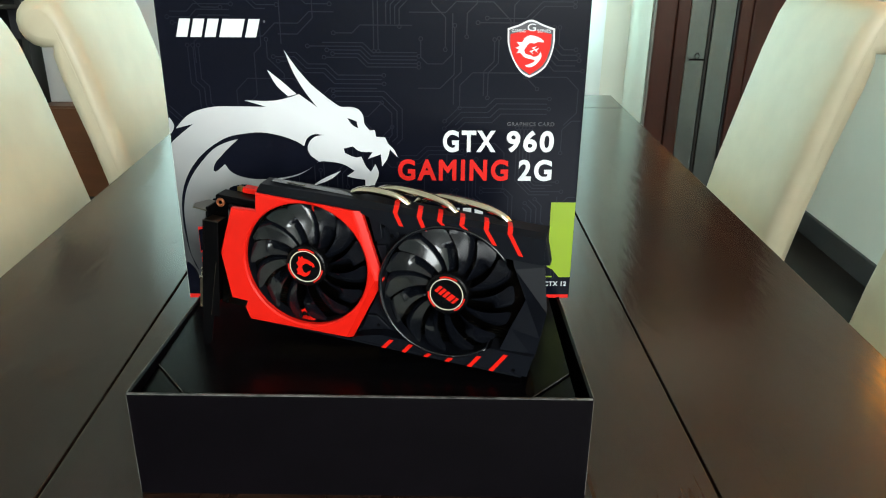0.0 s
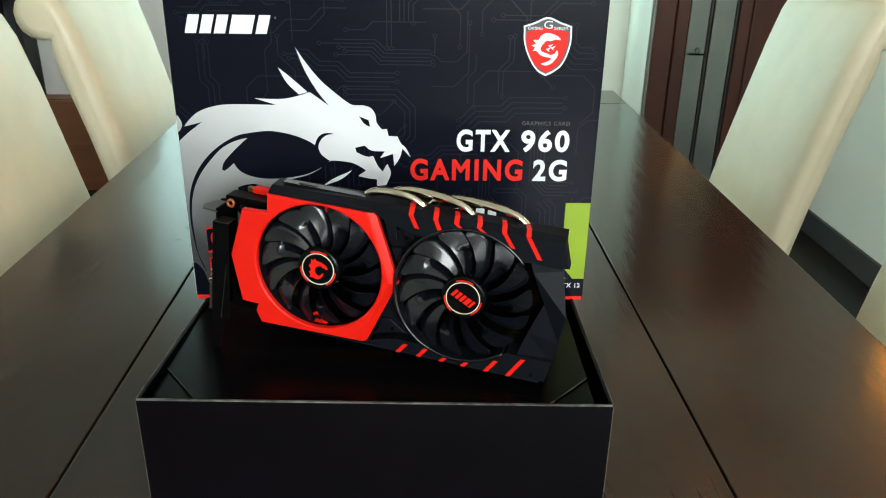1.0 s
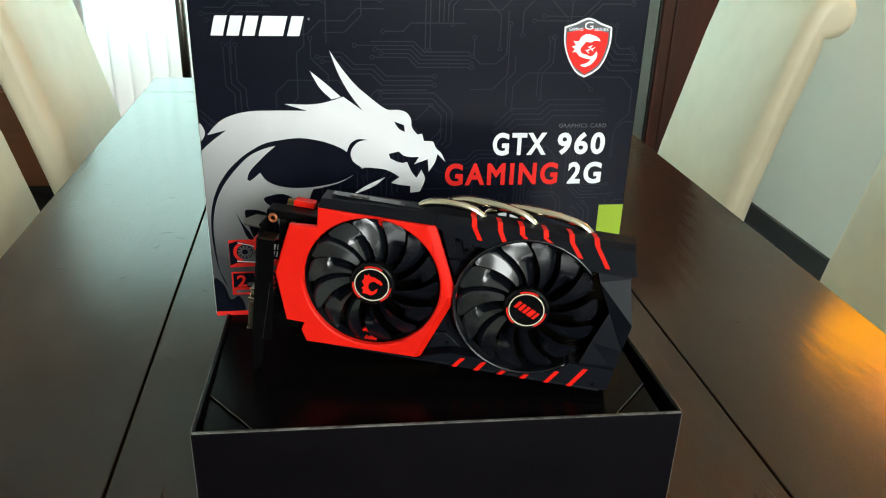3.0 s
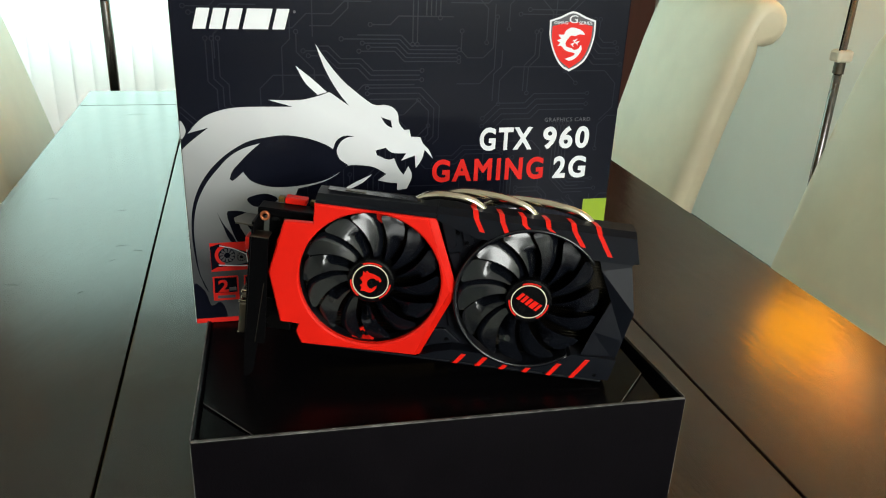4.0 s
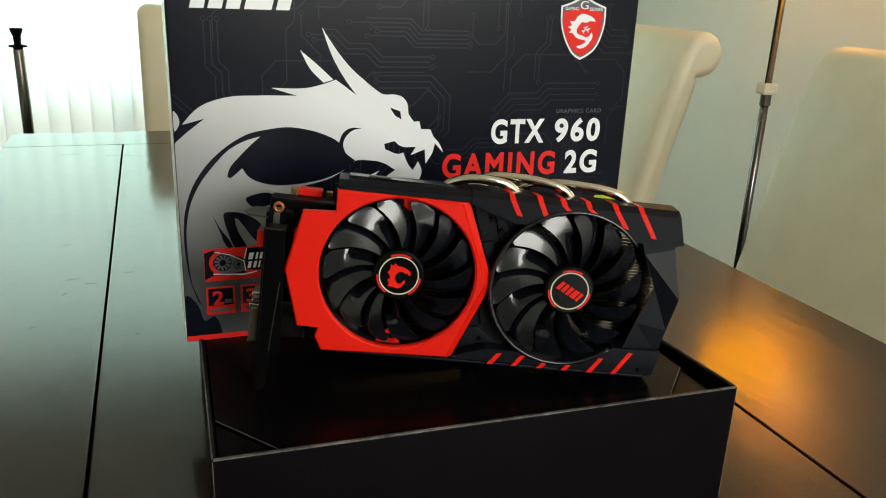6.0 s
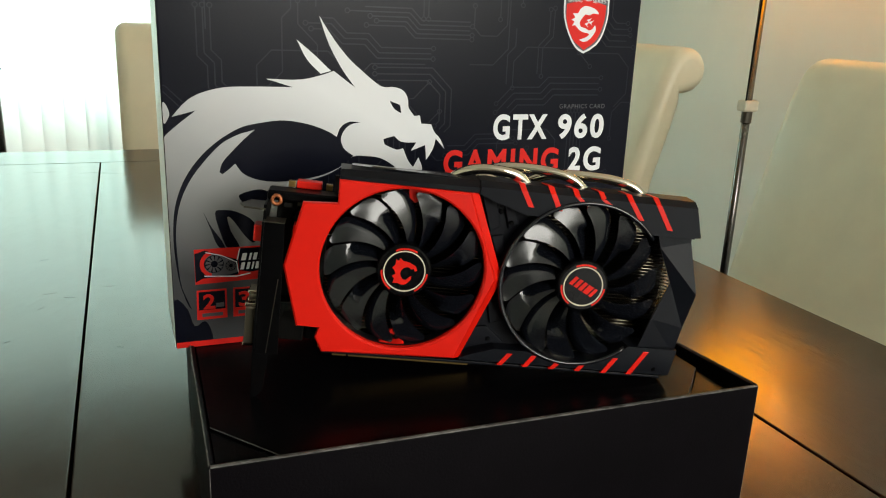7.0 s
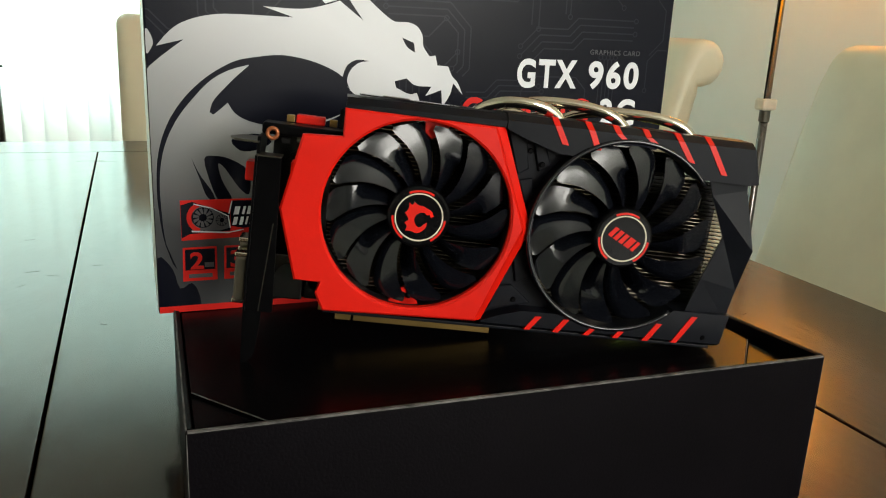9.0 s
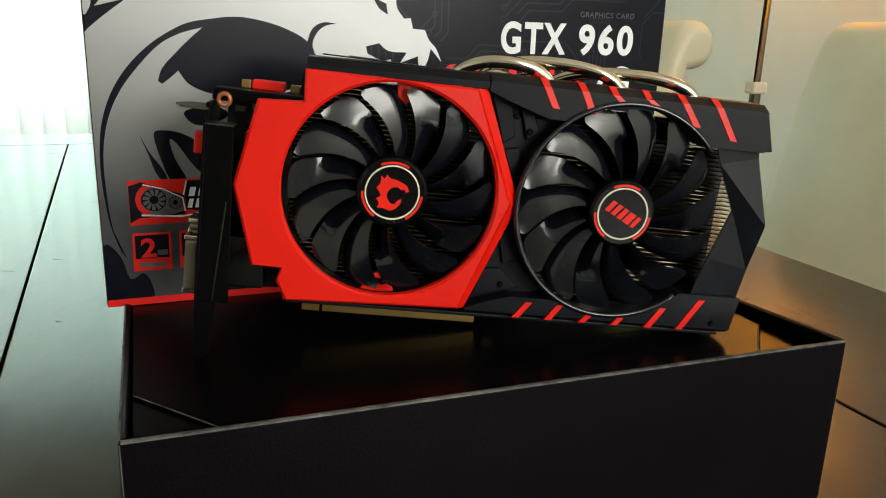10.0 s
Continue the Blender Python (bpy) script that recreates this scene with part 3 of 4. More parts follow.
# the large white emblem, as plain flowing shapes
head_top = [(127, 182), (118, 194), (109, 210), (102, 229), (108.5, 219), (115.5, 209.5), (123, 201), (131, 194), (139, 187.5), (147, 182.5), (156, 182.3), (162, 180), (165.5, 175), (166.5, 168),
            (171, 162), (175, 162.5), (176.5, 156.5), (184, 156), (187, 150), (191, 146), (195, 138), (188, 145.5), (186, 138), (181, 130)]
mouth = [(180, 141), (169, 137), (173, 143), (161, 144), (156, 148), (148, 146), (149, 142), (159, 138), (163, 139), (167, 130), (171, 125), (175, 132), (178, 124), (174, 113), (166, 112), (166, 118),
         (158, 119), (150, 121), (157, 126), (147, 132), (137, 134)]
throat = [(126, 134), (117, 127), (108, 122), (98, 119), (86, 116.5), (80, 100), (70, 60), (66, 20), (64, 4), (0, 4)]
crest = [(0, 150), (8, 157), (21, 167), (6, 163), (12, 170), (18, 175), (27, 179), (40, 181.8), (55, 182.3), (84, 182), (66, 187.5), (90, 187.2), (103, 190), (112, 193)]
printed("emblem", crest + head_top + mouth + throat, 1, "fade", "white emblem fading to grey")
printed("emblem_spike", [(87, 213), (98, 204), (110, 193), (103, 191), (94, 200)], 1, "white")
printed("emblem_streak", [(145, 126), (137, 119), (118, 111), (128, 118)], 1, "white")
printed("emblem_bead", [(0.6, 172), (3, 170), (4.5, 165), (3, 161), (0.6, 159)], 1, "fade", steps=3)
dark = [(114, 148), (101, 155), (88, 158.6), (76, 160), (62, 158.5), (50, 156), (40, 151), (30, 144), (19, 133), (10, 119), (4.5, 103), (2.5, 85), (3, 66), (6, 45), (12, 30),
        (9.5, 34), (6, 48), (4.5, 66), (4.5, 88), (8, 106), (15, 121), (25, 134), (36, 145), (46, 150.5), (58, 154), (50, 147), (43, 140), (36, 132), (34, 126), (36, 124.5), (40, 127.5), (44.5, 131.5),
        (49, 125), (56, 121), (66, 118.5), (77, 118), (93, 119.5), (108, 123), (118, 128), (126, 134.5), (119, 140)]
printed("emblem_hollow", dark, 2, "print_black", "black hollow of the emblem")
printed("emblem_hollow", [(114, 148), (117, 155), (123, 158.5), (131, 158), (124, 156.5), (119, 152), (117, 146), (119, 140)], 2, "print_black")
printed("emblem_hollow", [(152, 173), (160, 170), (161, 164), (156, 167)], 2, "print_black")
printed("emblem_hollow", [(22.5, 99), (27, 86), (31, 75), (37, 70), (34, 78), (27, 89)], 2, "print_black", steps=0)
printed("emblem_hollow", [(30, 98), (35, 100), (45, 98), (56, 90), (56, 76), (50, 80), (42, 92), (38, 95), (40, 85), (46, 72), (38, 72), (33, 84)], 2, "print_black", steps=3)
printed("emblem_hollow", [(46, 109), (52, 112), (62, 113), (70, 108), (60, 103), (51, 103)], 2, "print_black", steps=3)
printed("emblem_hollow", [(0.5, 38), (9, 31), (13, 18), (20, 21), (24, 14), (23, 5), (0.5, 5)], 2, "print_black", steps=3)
# brand mark: plain slanted white shapes
for x0, x1 in ((15, 24), (26.5, 35.5), (38, 47), (50, 68), (71, 80)):
    printed("brand_mark", [(x0, 238), (x1, 238), (x1 + 4, 252.5), (x0 + 4, 252.5)], 1, "white")
printed("mark_dot", [(87.5 + 1.0 * math.cos(k * math.pi / 6), 250.6 + 1.0 * math.sin(k * math.pi / 6)) for k in range(12)], 1, "grey_print")
# shield badge
sh = [(286, 247), (295, 250), (305, 254), (316, 250), (325, 247), (325, 233), (319, 216), (312, 210), (306, 207), (300, 210), (294, 217), (287, 233)]


def shrink(pts, k, cx=305.5, cz=232):
    return [(cx + (a - cx) * k, cz + (b - cz) * k) for a, b in pts]


badge = printed("shield_badge", sh, 1, "white", "red and white shield badge")
printed("badge_field", shrink(sh, 0.93), 2, "grey_print", parent=sleeve)
printed("badge_field", [(288.5, 242.5), (305.5, 246), (322.5, 242.5), (322, 232), (316.5, 217.5), (306, 209.5), (295.5, 217.5), (289, 232)], 3, "print_red", "red enamel field")
swirl = [(300, 239), (304, 241.5), (309, 241), (314, 239), (316.5, 236), (312, 236.5), (308.5, 235), (305, 235.5), (302.5, 233), (300.5, 229.5), (302, 226.5), (306, 225.5), (309, 224), (312.5, 225.5), (314, 228), (315, 224.5),
         (313, 220.5), (309.5, 217), (305, 215.5), (301.5, 217), (304.5, 218), (308, 219.5), (309.5, 221.5), (305, 222.5), (300.5, 224), (297, 227.5), (294, 227), (296, 230), (293, 231.5), (296.5, 233), (294, 236), (298.5, 236)]
printed("badge_swirl", swirl, 4, "white", "plain white swirl", 2)
for x, z in ((308.5, 230), (306.5, 231.5), (304.8, 228.8)):
    printed("badge_swirl", [(x, z), (x + 4.2, z + 1.4), (x + 2.2, z - 0.9), (x + 3.2, z - 2.6)], 4, "white")
for word, x0, x1, z0, z1 in (("GAMING", 0.2895, 0.3010, 0.2440, 0.2464), ("G", 0.3022, 0.3092, 0.2450, 0.2510), ("SERIES", 0.3104, 0.3218, 0.2440, 0.2464)):
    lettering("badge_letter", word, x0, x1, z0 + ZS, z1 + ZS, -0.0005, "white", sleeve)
# words
for word, x0, x1, z0, mat in (("GTX", 0.2340, 0.2797, 0.142, "white"), ("960", 0.2890, 0.3302, 0.142, "white"), ("GAMING", 0.1948, 0.2915, 0.116, "print_red"), ("2G", 0.3005, 0.3300, 0.116, "white")):
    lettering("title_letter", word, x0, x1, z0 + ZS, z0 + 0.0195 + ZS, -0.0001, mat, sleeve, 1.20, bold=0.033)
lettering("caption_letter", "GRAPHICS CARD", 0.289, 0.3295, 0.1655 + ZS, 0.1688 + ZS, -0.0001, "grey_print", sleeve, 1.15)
# a line of plain white bars behind the heat pipes
for k in range(7):
    printed("word_bar", [(200 + k * 10.5, 78), (207.5 + k * 10.5, 78), (207.5 + k * 10.5, 90.5), (200 + k * 10.5, 90.5)], 1, "white")
# lime panel with a black foot, red strip, feature labels
printed("lime_panel", [(331.5, 96), (353.5, 96), (353.5, 22.5), (343, 22.5), (336.5, 30.5), (331.5, 33)], 1, "green", "lime green printed panel")
printed("lime_line", [(318, 23.6), (336, 23.6), (337, 22.4), (318, 22.4)], 1, "green")
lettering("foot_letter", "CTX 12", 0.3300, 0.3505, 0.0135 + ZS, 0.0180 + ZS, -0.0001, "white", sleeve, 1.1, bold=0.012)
printed("red_strip", [(0.5, 0.6), (44, 0.6), (62, 0.6), (353, 0.6), (353, 4.6), (0.5, 5.4)], 3, "print_red", "red strip along the foot")
printed("feature_label", [(15, 72), (66, 72), (66, 48), (15, 47)], 3, "print_red", "red and black feature label")
printed("feature_field", [(15.2, 69), (22, 71), (30, 68), (44, 63), (44, 52), (20, 51), (15.2, 48.5)], 4, "print_black")
printed("feature_card", [(22.5, 70), (33, 67), (42.5, 62), (43.4, 54), (38, 52.5), (21.5, 53)], 5, "grey_print")
FAN = [(28, 61, 6.4), (39.1, 59, 3.7)]
ring = [(28 + r * math.cos(radians(a)), 61 + r * math.sin(radians(a))) for r, span in ((9.6, range(105, 256, 15)), (6.9, range(255, 104, -15))) for a in span]
printed("feature_ring", ring, 6, "print_red")
for cx, cz, r in FAN:
    printed("feature_fan", [(cx + r * math.cos(k * math.pi / 10), cz + r * math.sin(k * math.pi / 10)) for k in range(20)], 6, "print_black")
    for k in range(11):
        a = k * 2 * math.pi / 11
        printed("feature_blade", [(cx + r * q * math.cos(a + d), cz + r * q * math.sin(a + d)) for q, d in ((0.38, -0.28), (0.92, -0.10), (0.92, 0.26), (0.38, 0.20))], 7, "grey_print")
for p, q, w in (((22.5, 70), (33, 67.2), 0.7), ((33, 67.2), (42.5, 62), 0.7), ((42.5, 62), (43.6, 54), 0.7), ((21, 53.2), (43, 51.5), 0.9), ((43, 51.5), (52, 53), 0.7), ((45, 71), (43, 63), 0.7)):
    printed("feature_line", [(p[0], p[1]), (q[0], q[1]), (q[0] + 0.15, q[1] - w), (p[0] + 0.15, p[1] - w)] if abs(p[0] - q[0]) > 3 else [(p[0], p[1]), (p[0] + w, p[1]), (q[0] + w, q[1]), (q[0], q[1])], 8, "white")
printed("feature_field", [(45.6, 71), (65.5, 71), (65.5, 54.5), (52, 53.5), (44.5, 55), (44.2, 63)], 4, "print_black")
for z, x0, widths in ((62.2, 46.0, (4.2, 2.0, 3.2, 1.6, 3.4)), (55.6, 45.2, (3.2, 2.6, 1.6, 3.6, 3.0))):
    for k, w in enumerate(widths):
        x = x0 + sum(widths[:k]) + 0.9 * k
        printed("feature_bar", [(x, z), (x + w * 0.75, z), (x + w * 0.75 + 1.3, z + 5), (x + 1.3, z + 5)], 5, "white")
for x in (15.5, 40):
    printed("feature_label", [(x, 42.5), (x + 20, 42.5), (x + 20, 21), (x - 0.5, 21)], 3, "print_red")
    printed("feature_field", [(x + 1.2, 41.3), (x + 18.8, 41.3), (x + 18.8, 28), (x + 1.0, 28)], 4, "print_black")
    printed("feature_bar", [(x + 12.5, 29.5), (x + 18, 29.5), (x + 18, 32.5), (x + 12.5, 32.5)], 5, "grey_print")
    printed("feature_bar", [(x + 3, 23), (x + 17, 23), (x + 17, 25.5), (x + 3, 25.5)], 5, "grey_print")
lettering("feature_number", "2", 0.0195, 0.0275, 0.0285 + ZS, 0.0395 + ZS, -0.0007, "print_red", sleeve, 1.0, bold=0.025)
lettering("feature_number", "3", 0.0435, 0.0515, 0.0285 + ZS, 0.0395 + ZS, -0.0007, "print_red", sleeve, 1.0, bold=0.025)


# ---- the graphics card ----
# local x runs along the card, y into its depth, z up its height; the origin is the left fan's hub
CARD = Matrix(((0.96212, 0.25340, 0.10057, -0.1075), (-0.25522, 0.96687, 0.00547, 0.5516), (-0.09585, -0.03093, 0.99492, 0.9000), (0, 0, 0, 1)))
card = empty("graphics_card", "black and red twin-fan graphics card with bare heat pipes", "graphics card", CARD)
C1, R1, C2, R2 = (0.0002, -0.0010), 0.0497, (0.1124, 0.0), 0.0520


def arc(c, r, a0, a1, n=16):
    return [(c[0] + r * math.cos(radians(a0 + (a1 - a0) * k / n)), c[1] + r * math.sin(radians(a0 + (a1 - a0) * k / n))) for k in range(n + 1)]


def edge_hit(poly, c, a):
    """How far from c the outline lies in the direction a."""
    best, dx, dz = None, math.cos(a), math.sin(a)
    for (x0, z0), (x1, z1) in zip(poly, poly[1:] + poly[:1]):
        ex, ez = x1 - x0, z1 - z0
        den = dx * ez - dz * ex
        if abs(den) < 1e-12:
            continue
        t = ((x0 - c[0]) * ez - (z0 - c[1]) * ex) / den
        s = ((x0 - c[0]) * dz - (z0 - c[1]) * dx) / den
        if t > 0 and -1e-9 <= s <= 1 + 1e-9 and (best is None or t > best):
            best = t
    return best


def holed_plate(outer, c, r, y0, y1, lip=0.0012, drop=None):
    """A plate with a round hole; drop(x, z) pushes its outer rim back."""
    angles = [2 * math.pi * k / 96 for k in range(96)]
    for x, z in outer:
        a = math.atan2(z - c[1], x - c[0]) % (2 * math.pi)
        angles += [a - 1e-4, a + 1e-4]
    angles.sort()
    bm, rings = bmesh.new(), [[], [], [], [], [], []]
    for a in angles:
        e = edge_hit(outer, c, a)
        p = lambda k, y: bm.verts.new((c[0] + k * math.cos(a), y, c[1] + k * math.sin(a)))
        k = drop(c[0] + e * math.cos(a), c[1] + e * math.sin(a)) if drop else 0
        for ring, v in zip(rings, (p(r, y1), p(r, y0 + lip), p(r + lip, y0), p(max(e - lip, r + lip * 1.1), y0 + k * 0.6), p(e, y0 + lip + k), p(e, y1 + k * 0.3))):
            ring.append(v)
    n = len(angles)
    for p, q in zip(rings, rings[1:] + rings[:1]):
        for k in range(n):
            bm.faces.new((p[k], p[(k + 1) % n], q[(k + 1) % n], q[k]))
    return bm


# red face plate with its bright chamfer on the side of the second fan
plate = [(-0.0426, 0.0500), (0.0352, 0.0503), (0.0575, -0.0014), (0.0386, -0.0545), (-0.0436, -0.0568), (-0.0484, -0.0478), (-0.0466, -0.0416), (-0.0600, -0.0413), (-0.0705, -0.0045), (-0.0622, 0.0345), (-0.0423, 0.0357)]
face = part("face_plate", holed_plate(plate, C1, R1, -0.0005, 0.0045), "red", card, "bright red plastic plate round the fan")
bm = bmesh.new()
for z0, z1, xi0, xi1, xo0, xo1 in ((0.0503, -0.0014, 0.0353, 0.0576, 0.0402, 0.0620), (-0.0014, -0.0545, 0.0576, 0.0381, 0.0620, 0.0420)):
    v = [bm.verts.new(p) for p in ((xi0, 0.0004, z0), (xi1, 0.0004, z1), (xo1, 0.0035, z1), (xo0, 0.0035, z0), (xi0, 0.006, z0), (xi1, 0.006, z1), (xo1, 0.0075, z1), (xo0, 0.0075, z0))]
    for f in ((0, 1, 2, 3), (3, 2, 6, 7), (4, 7, 6, 5), (0, 3, 7, 4), (1, 5, 6, 2), (0, 4, 5, 1)):
        bm.faces.new([v[i] for i in f])
part("chamfer", bm, "red", face)
# inner wall of the opening, fixing lugs and screws
part("inner_wall", holed_plate(arc(C1, R1 + 0.0022, 0, 360, 48)[:-1], C1, R1 + 0.0006, 0.0046, 0.016, 0.0004), "shroud", face)
for a, s in ((84, 1.0), (268, 1.0), (272, 0.8)):
    m = Matrix.Translation((C1[0], 0, C1[1])) @ Matrix.Rotation(-radians(a), 4, "Y")
    lug = prism([(R1 + 0.001, -0.0075 * s), (R1 - 0.005, -0.0055 * s), (R1 - 0.0095 * s, 0.001), (R1 - 0.0070, 0.0050 * s), (R1 + 0.001, 0.0070 * s)], 0.009, 0.0125, 0.0006)
    lug.transform(m)
    part("fixing_lug", lug, "red", face)
    sc = lathe([(0.0001, -0.0012), (0.0012, -0.001), (0.0017, 0.0), (0.0017, 0.001)], m @ pose(R1 - 0.0045, 0.0082, 0, -90), 12)
    part("screw", sc, "chrome" if a < 180 else "steel", face, smooth=True)

# black shroud: top bar with a folded upper edge
def bar(lower, upper, y0, y1, fold, up):
    """A long bar drawn as matching lower and upper points; its upper edge folds back."""
    bm, rings = bmesh.new(), []
    for (x0, z0), (x1, z1) in zip(lower, upper):
        s = 1 if up else -1
        rings.append([bm.verts.new(p) for p in ((x0, y1, z0), (x0, y0, z0), (x1, y0, z1 - s * fold * 0.55), (x1, y0 + fold, z1), (x1, y1, z1 + s * 0.0006))])
    for p, q in zip(rings, rings[1:]):
        for k in range(5):
            bm.faces.new((p[k], p[(k + 1) % 5], q[(k + 1) % 5], q[k]))
    bm.faces.new(rings[0]), bm.faces.new(rings[-1][::-1])
    bmesh.ops.bevel(bm, geom=[e for e in bm.edges if len(e.link_faces) == 2 and e.calc_face_angle(0) > 0.5], offset=0.0006, segments=2, affect="EDGES")
    return bm


def ring_z(x, r, s=1):
    d = r * r - (x - C2[0]) ** 2
    return s * math.sqrt(d) if d > 0 else 0.0


shroud = part("shroud", bar([(-0.0422, 0.0500), (0.0405, 0.0507)], [(-0.0422, 0.0552), (0.0405, 0.0572)], 0.002, 0.0245, 0.006, True), "shroud", card, "matt black plastic cooler shroud")
part("shroud_strip", box(-0.036, 0.030, 0.0130, 0.0215, 0.0566, 0.0572, 0.0002), "blade", shroud, "glossy black strip let into the top edge")
# silver strip stands in for a pale reflection on the top edge
part("shroud_strip", box(-0.024, -0.010, 0.0150, 0.0185, 0.0572, 0.0577, 0.0002), "silver", shroud)
xs = [0.0407, 0.050, 0.060, 0.070, 0.078, 0.086, 0.094, 0.102, 0.110, 0.118, 0.126, 0.134, 0.142, 0.150, 0.156, 0.168, 0.1790]
low = [max({0.0407: 0.0500, 0.050: 0.0465, 0.060: 0.0435}.get(x, 0.0405 if x < 0.15 else 0.0362), ring_z(x, R2 + 0.0004) * (1 if 0.076 < x < 0.15 else 0)) for x in xs]
top_bar = part("top_bar", bar(list(zip(xs, low)), [(x if x < 0.17 else 0.1775, 0.0578 + 0.0010 * (x - 0.04) / 0.14) for x in xs], 0.0010, 0.021, 0.006, True), "shroud", card)
part("end_lip", prism([(0.1775, 0.0560), (0.1835, 0.0372), (0.1770, 0.0362), (0.1735, 0.0560)], 0.0012, 0.014, 0.0006), "shroud", top_bar)
xs2 = [0.0420, 0.052, 0.064, 0.074, 0.084, 0.094, 0.104, 0.112, 0.120, 0.130, 0.140, 0.150, 0.158, 0.170, 0.1830]
high = [min({0.0420: -0.0540, 0.052: -0.0500}.get(x, -0.0465 if x < 0.15 else -0.0378), -ring_z(x, R2 + 0.0004) if 0.076 < x < 0.15 else -0.03) for x in xs2]
bottom_bar = part("bottom_bar", bar(list(zip(xs2, high)), [(x if x < 0.175 else 0.1805, -0.0572) for x in xs2], 0.0010, 0.030, 0.004, False), "shroud", card)
part("lower_rail", box(-0.0434, 0.1765, 0.0045, 0.030, -0.0592, -0.0574, 0.0005), "shroud", card)

# red slashes let into both bars
for x0, z0, x1, z1 in ((0.0642, 0.0585, 0.0706, 0.0458), (0.0823, 0.0585, 0.0883, 0.0459), (0.0975, 0.0585, 0.1024, 0.0520), (0.1140, 0.0585, 0.1187, 0.0525), (0.1318, 0.0588, 0.1406, 0.0449), (0.1491, 0.0588, 0.1601, 0.0404)):
    bm, rings = bmesh.new(), []
    zf = z0 - 0.0040
    t = (z0 - zf) / (z0 - z1)
    for x, y, z in ((x0 - 0.002, 0.016, z0 + 0.0004), (x0, 0.0068, z0 + 0.0004), (x0 + 0.0010, 0.0006, zf + 0.0004), (x1, 0.0005, z1)):
        rings.append([bm.verts.new(p) for p in ((x, y, z), (x + 0.0036, y, z - 0.0002), (x + 0.0036, y + 0.002, z - 0.0012), (x, y + 0.002, z - 0.0010))])
    for p, q in zip(rings, rings[1:]):
        for k in range(4):
            bm.faces.new((p[k], p[(k + 1) % 4], q[(k + 1) % 4], q[k]))
    bm.faces.new(rings[0]), bm.faces.new(rings[-1][::-1])
    part("slash", bm, "red", top_bar, "red plastic slash")
for x0, z0, x1, z1 in ((0.0735, -0.0487, 0.0677, -0.0568), (0.0893, -0.0490, 0.0841, -0.0568), (0.1050, -0.0528, 0.1015, -0.0568), (0.1215, -0.0528, 0.1185, -0.0568), (0.1428, -0.0462, 0.1361, -0.0568), (0.1625, -0.0403, 0.1530, -0.0564)):
    part("slash", prism([(x0 - 0.0017, z0), (x0 + 0.0019, z0), (x1 + 0.0019, z1), (x1 - 0.0017, z1)], 0.0004, 0.003, 0.0002), "red", bottom_bar, "red plastic slash")

# faceted end of the shroud
bm = bmesh.new()
I = [(0.1540, 0.0030, 0.0420), (0.1592, 0.0030, 0.0285), (0.1704, 0.0036, 0.0060), (0.1624, 0.0030, -0.0185), (0.1560, 0.0030, -0.0420)]
O = [(0.1795, 0.0068, 0.0420), (0.1800, 0.0062, 0.0330), (0.1872, -0.0005, 0.0008), (0.1853, 0.0050, -0.0235), (0.1835, 0.0070, -0.0420)]
cols = [[bm.verts.new(p) for p in row] for row in ([(x + 0.0004, y + 0.002, z) for x, y, z in I], I, O, [(x - 0.001, y + 0.008, z) for x, y, z in O])]
for p, q in zip(cols, cols[1:]):
    for k in range(4):
        bm.faces.new((p[k], p[k + 1], q[k + 1], q[k]))
part("end_panel", bm, "shroud", card, "faceted black end panel")
# angular web between the fans
bm = prism([(0.041, 0.0500), (0.060, 0.0440), (0.080, 0.0420), (0.074, 0.034), (0.0655, 0.022), (0.0612, 0.006), (0.0615, -0.008), (0.066, -0.024), (0.075, -0.036), (0.082, -0.046), (0.060, -0.050), (0.042, -0.055), (0.054, -0.025), (0.061, -0.002), (0.056, 0.015)], 0.0125, 0.0155, 0.0005)
web = part("web", bm, "shroud", card)
for poly, y in (([(0.043, 0.0495), (0.0535, 0.0465), (0.0570, 0.0300), (0.0515, 0.0260)], 0.0090), ([(0.0525, 0.0235), (0.0600, 0.0250), (0.0625, 0.0140), (0.0580, 0.0110)], 0.0094),
                ([(0.0580, 0.0440), (0.0650, 0.0425), (0.0690, 0.0330), (0.0630, 0.0290)], 0.0100), ([(0.0560, -0.0180), (0.0620, -0.0140), (0.0680, -0.0300), (0.0600, -0.0330)], 0.0102),
                ([(0.0500, -0.0360), (0.0580, -0.0350), (0.0700, -0.0440), (0.0460, -0.0500)], 0.0096)):
    part("facet", prism(poly, y, 0.0130, 0.0006), "shroud", web)
part("fan_ring", tube([(C2[0] + R2 * math.cos(radians(a)), 0.0005, C2[1] + R2 * math.sin(radians(a))) for a in range(40, 316, 4)], 0.0013, 8, False, 1), "blade", card, "glossy black ring round the fan", smooth=True)
part("ring_wall", prism(arc(C2, R2 + 0.0006, 44, 312, 60) + arc(C2, R2 - 0.0008, 312, 44, 60), 0.002, 0.0120), "shroud", card)


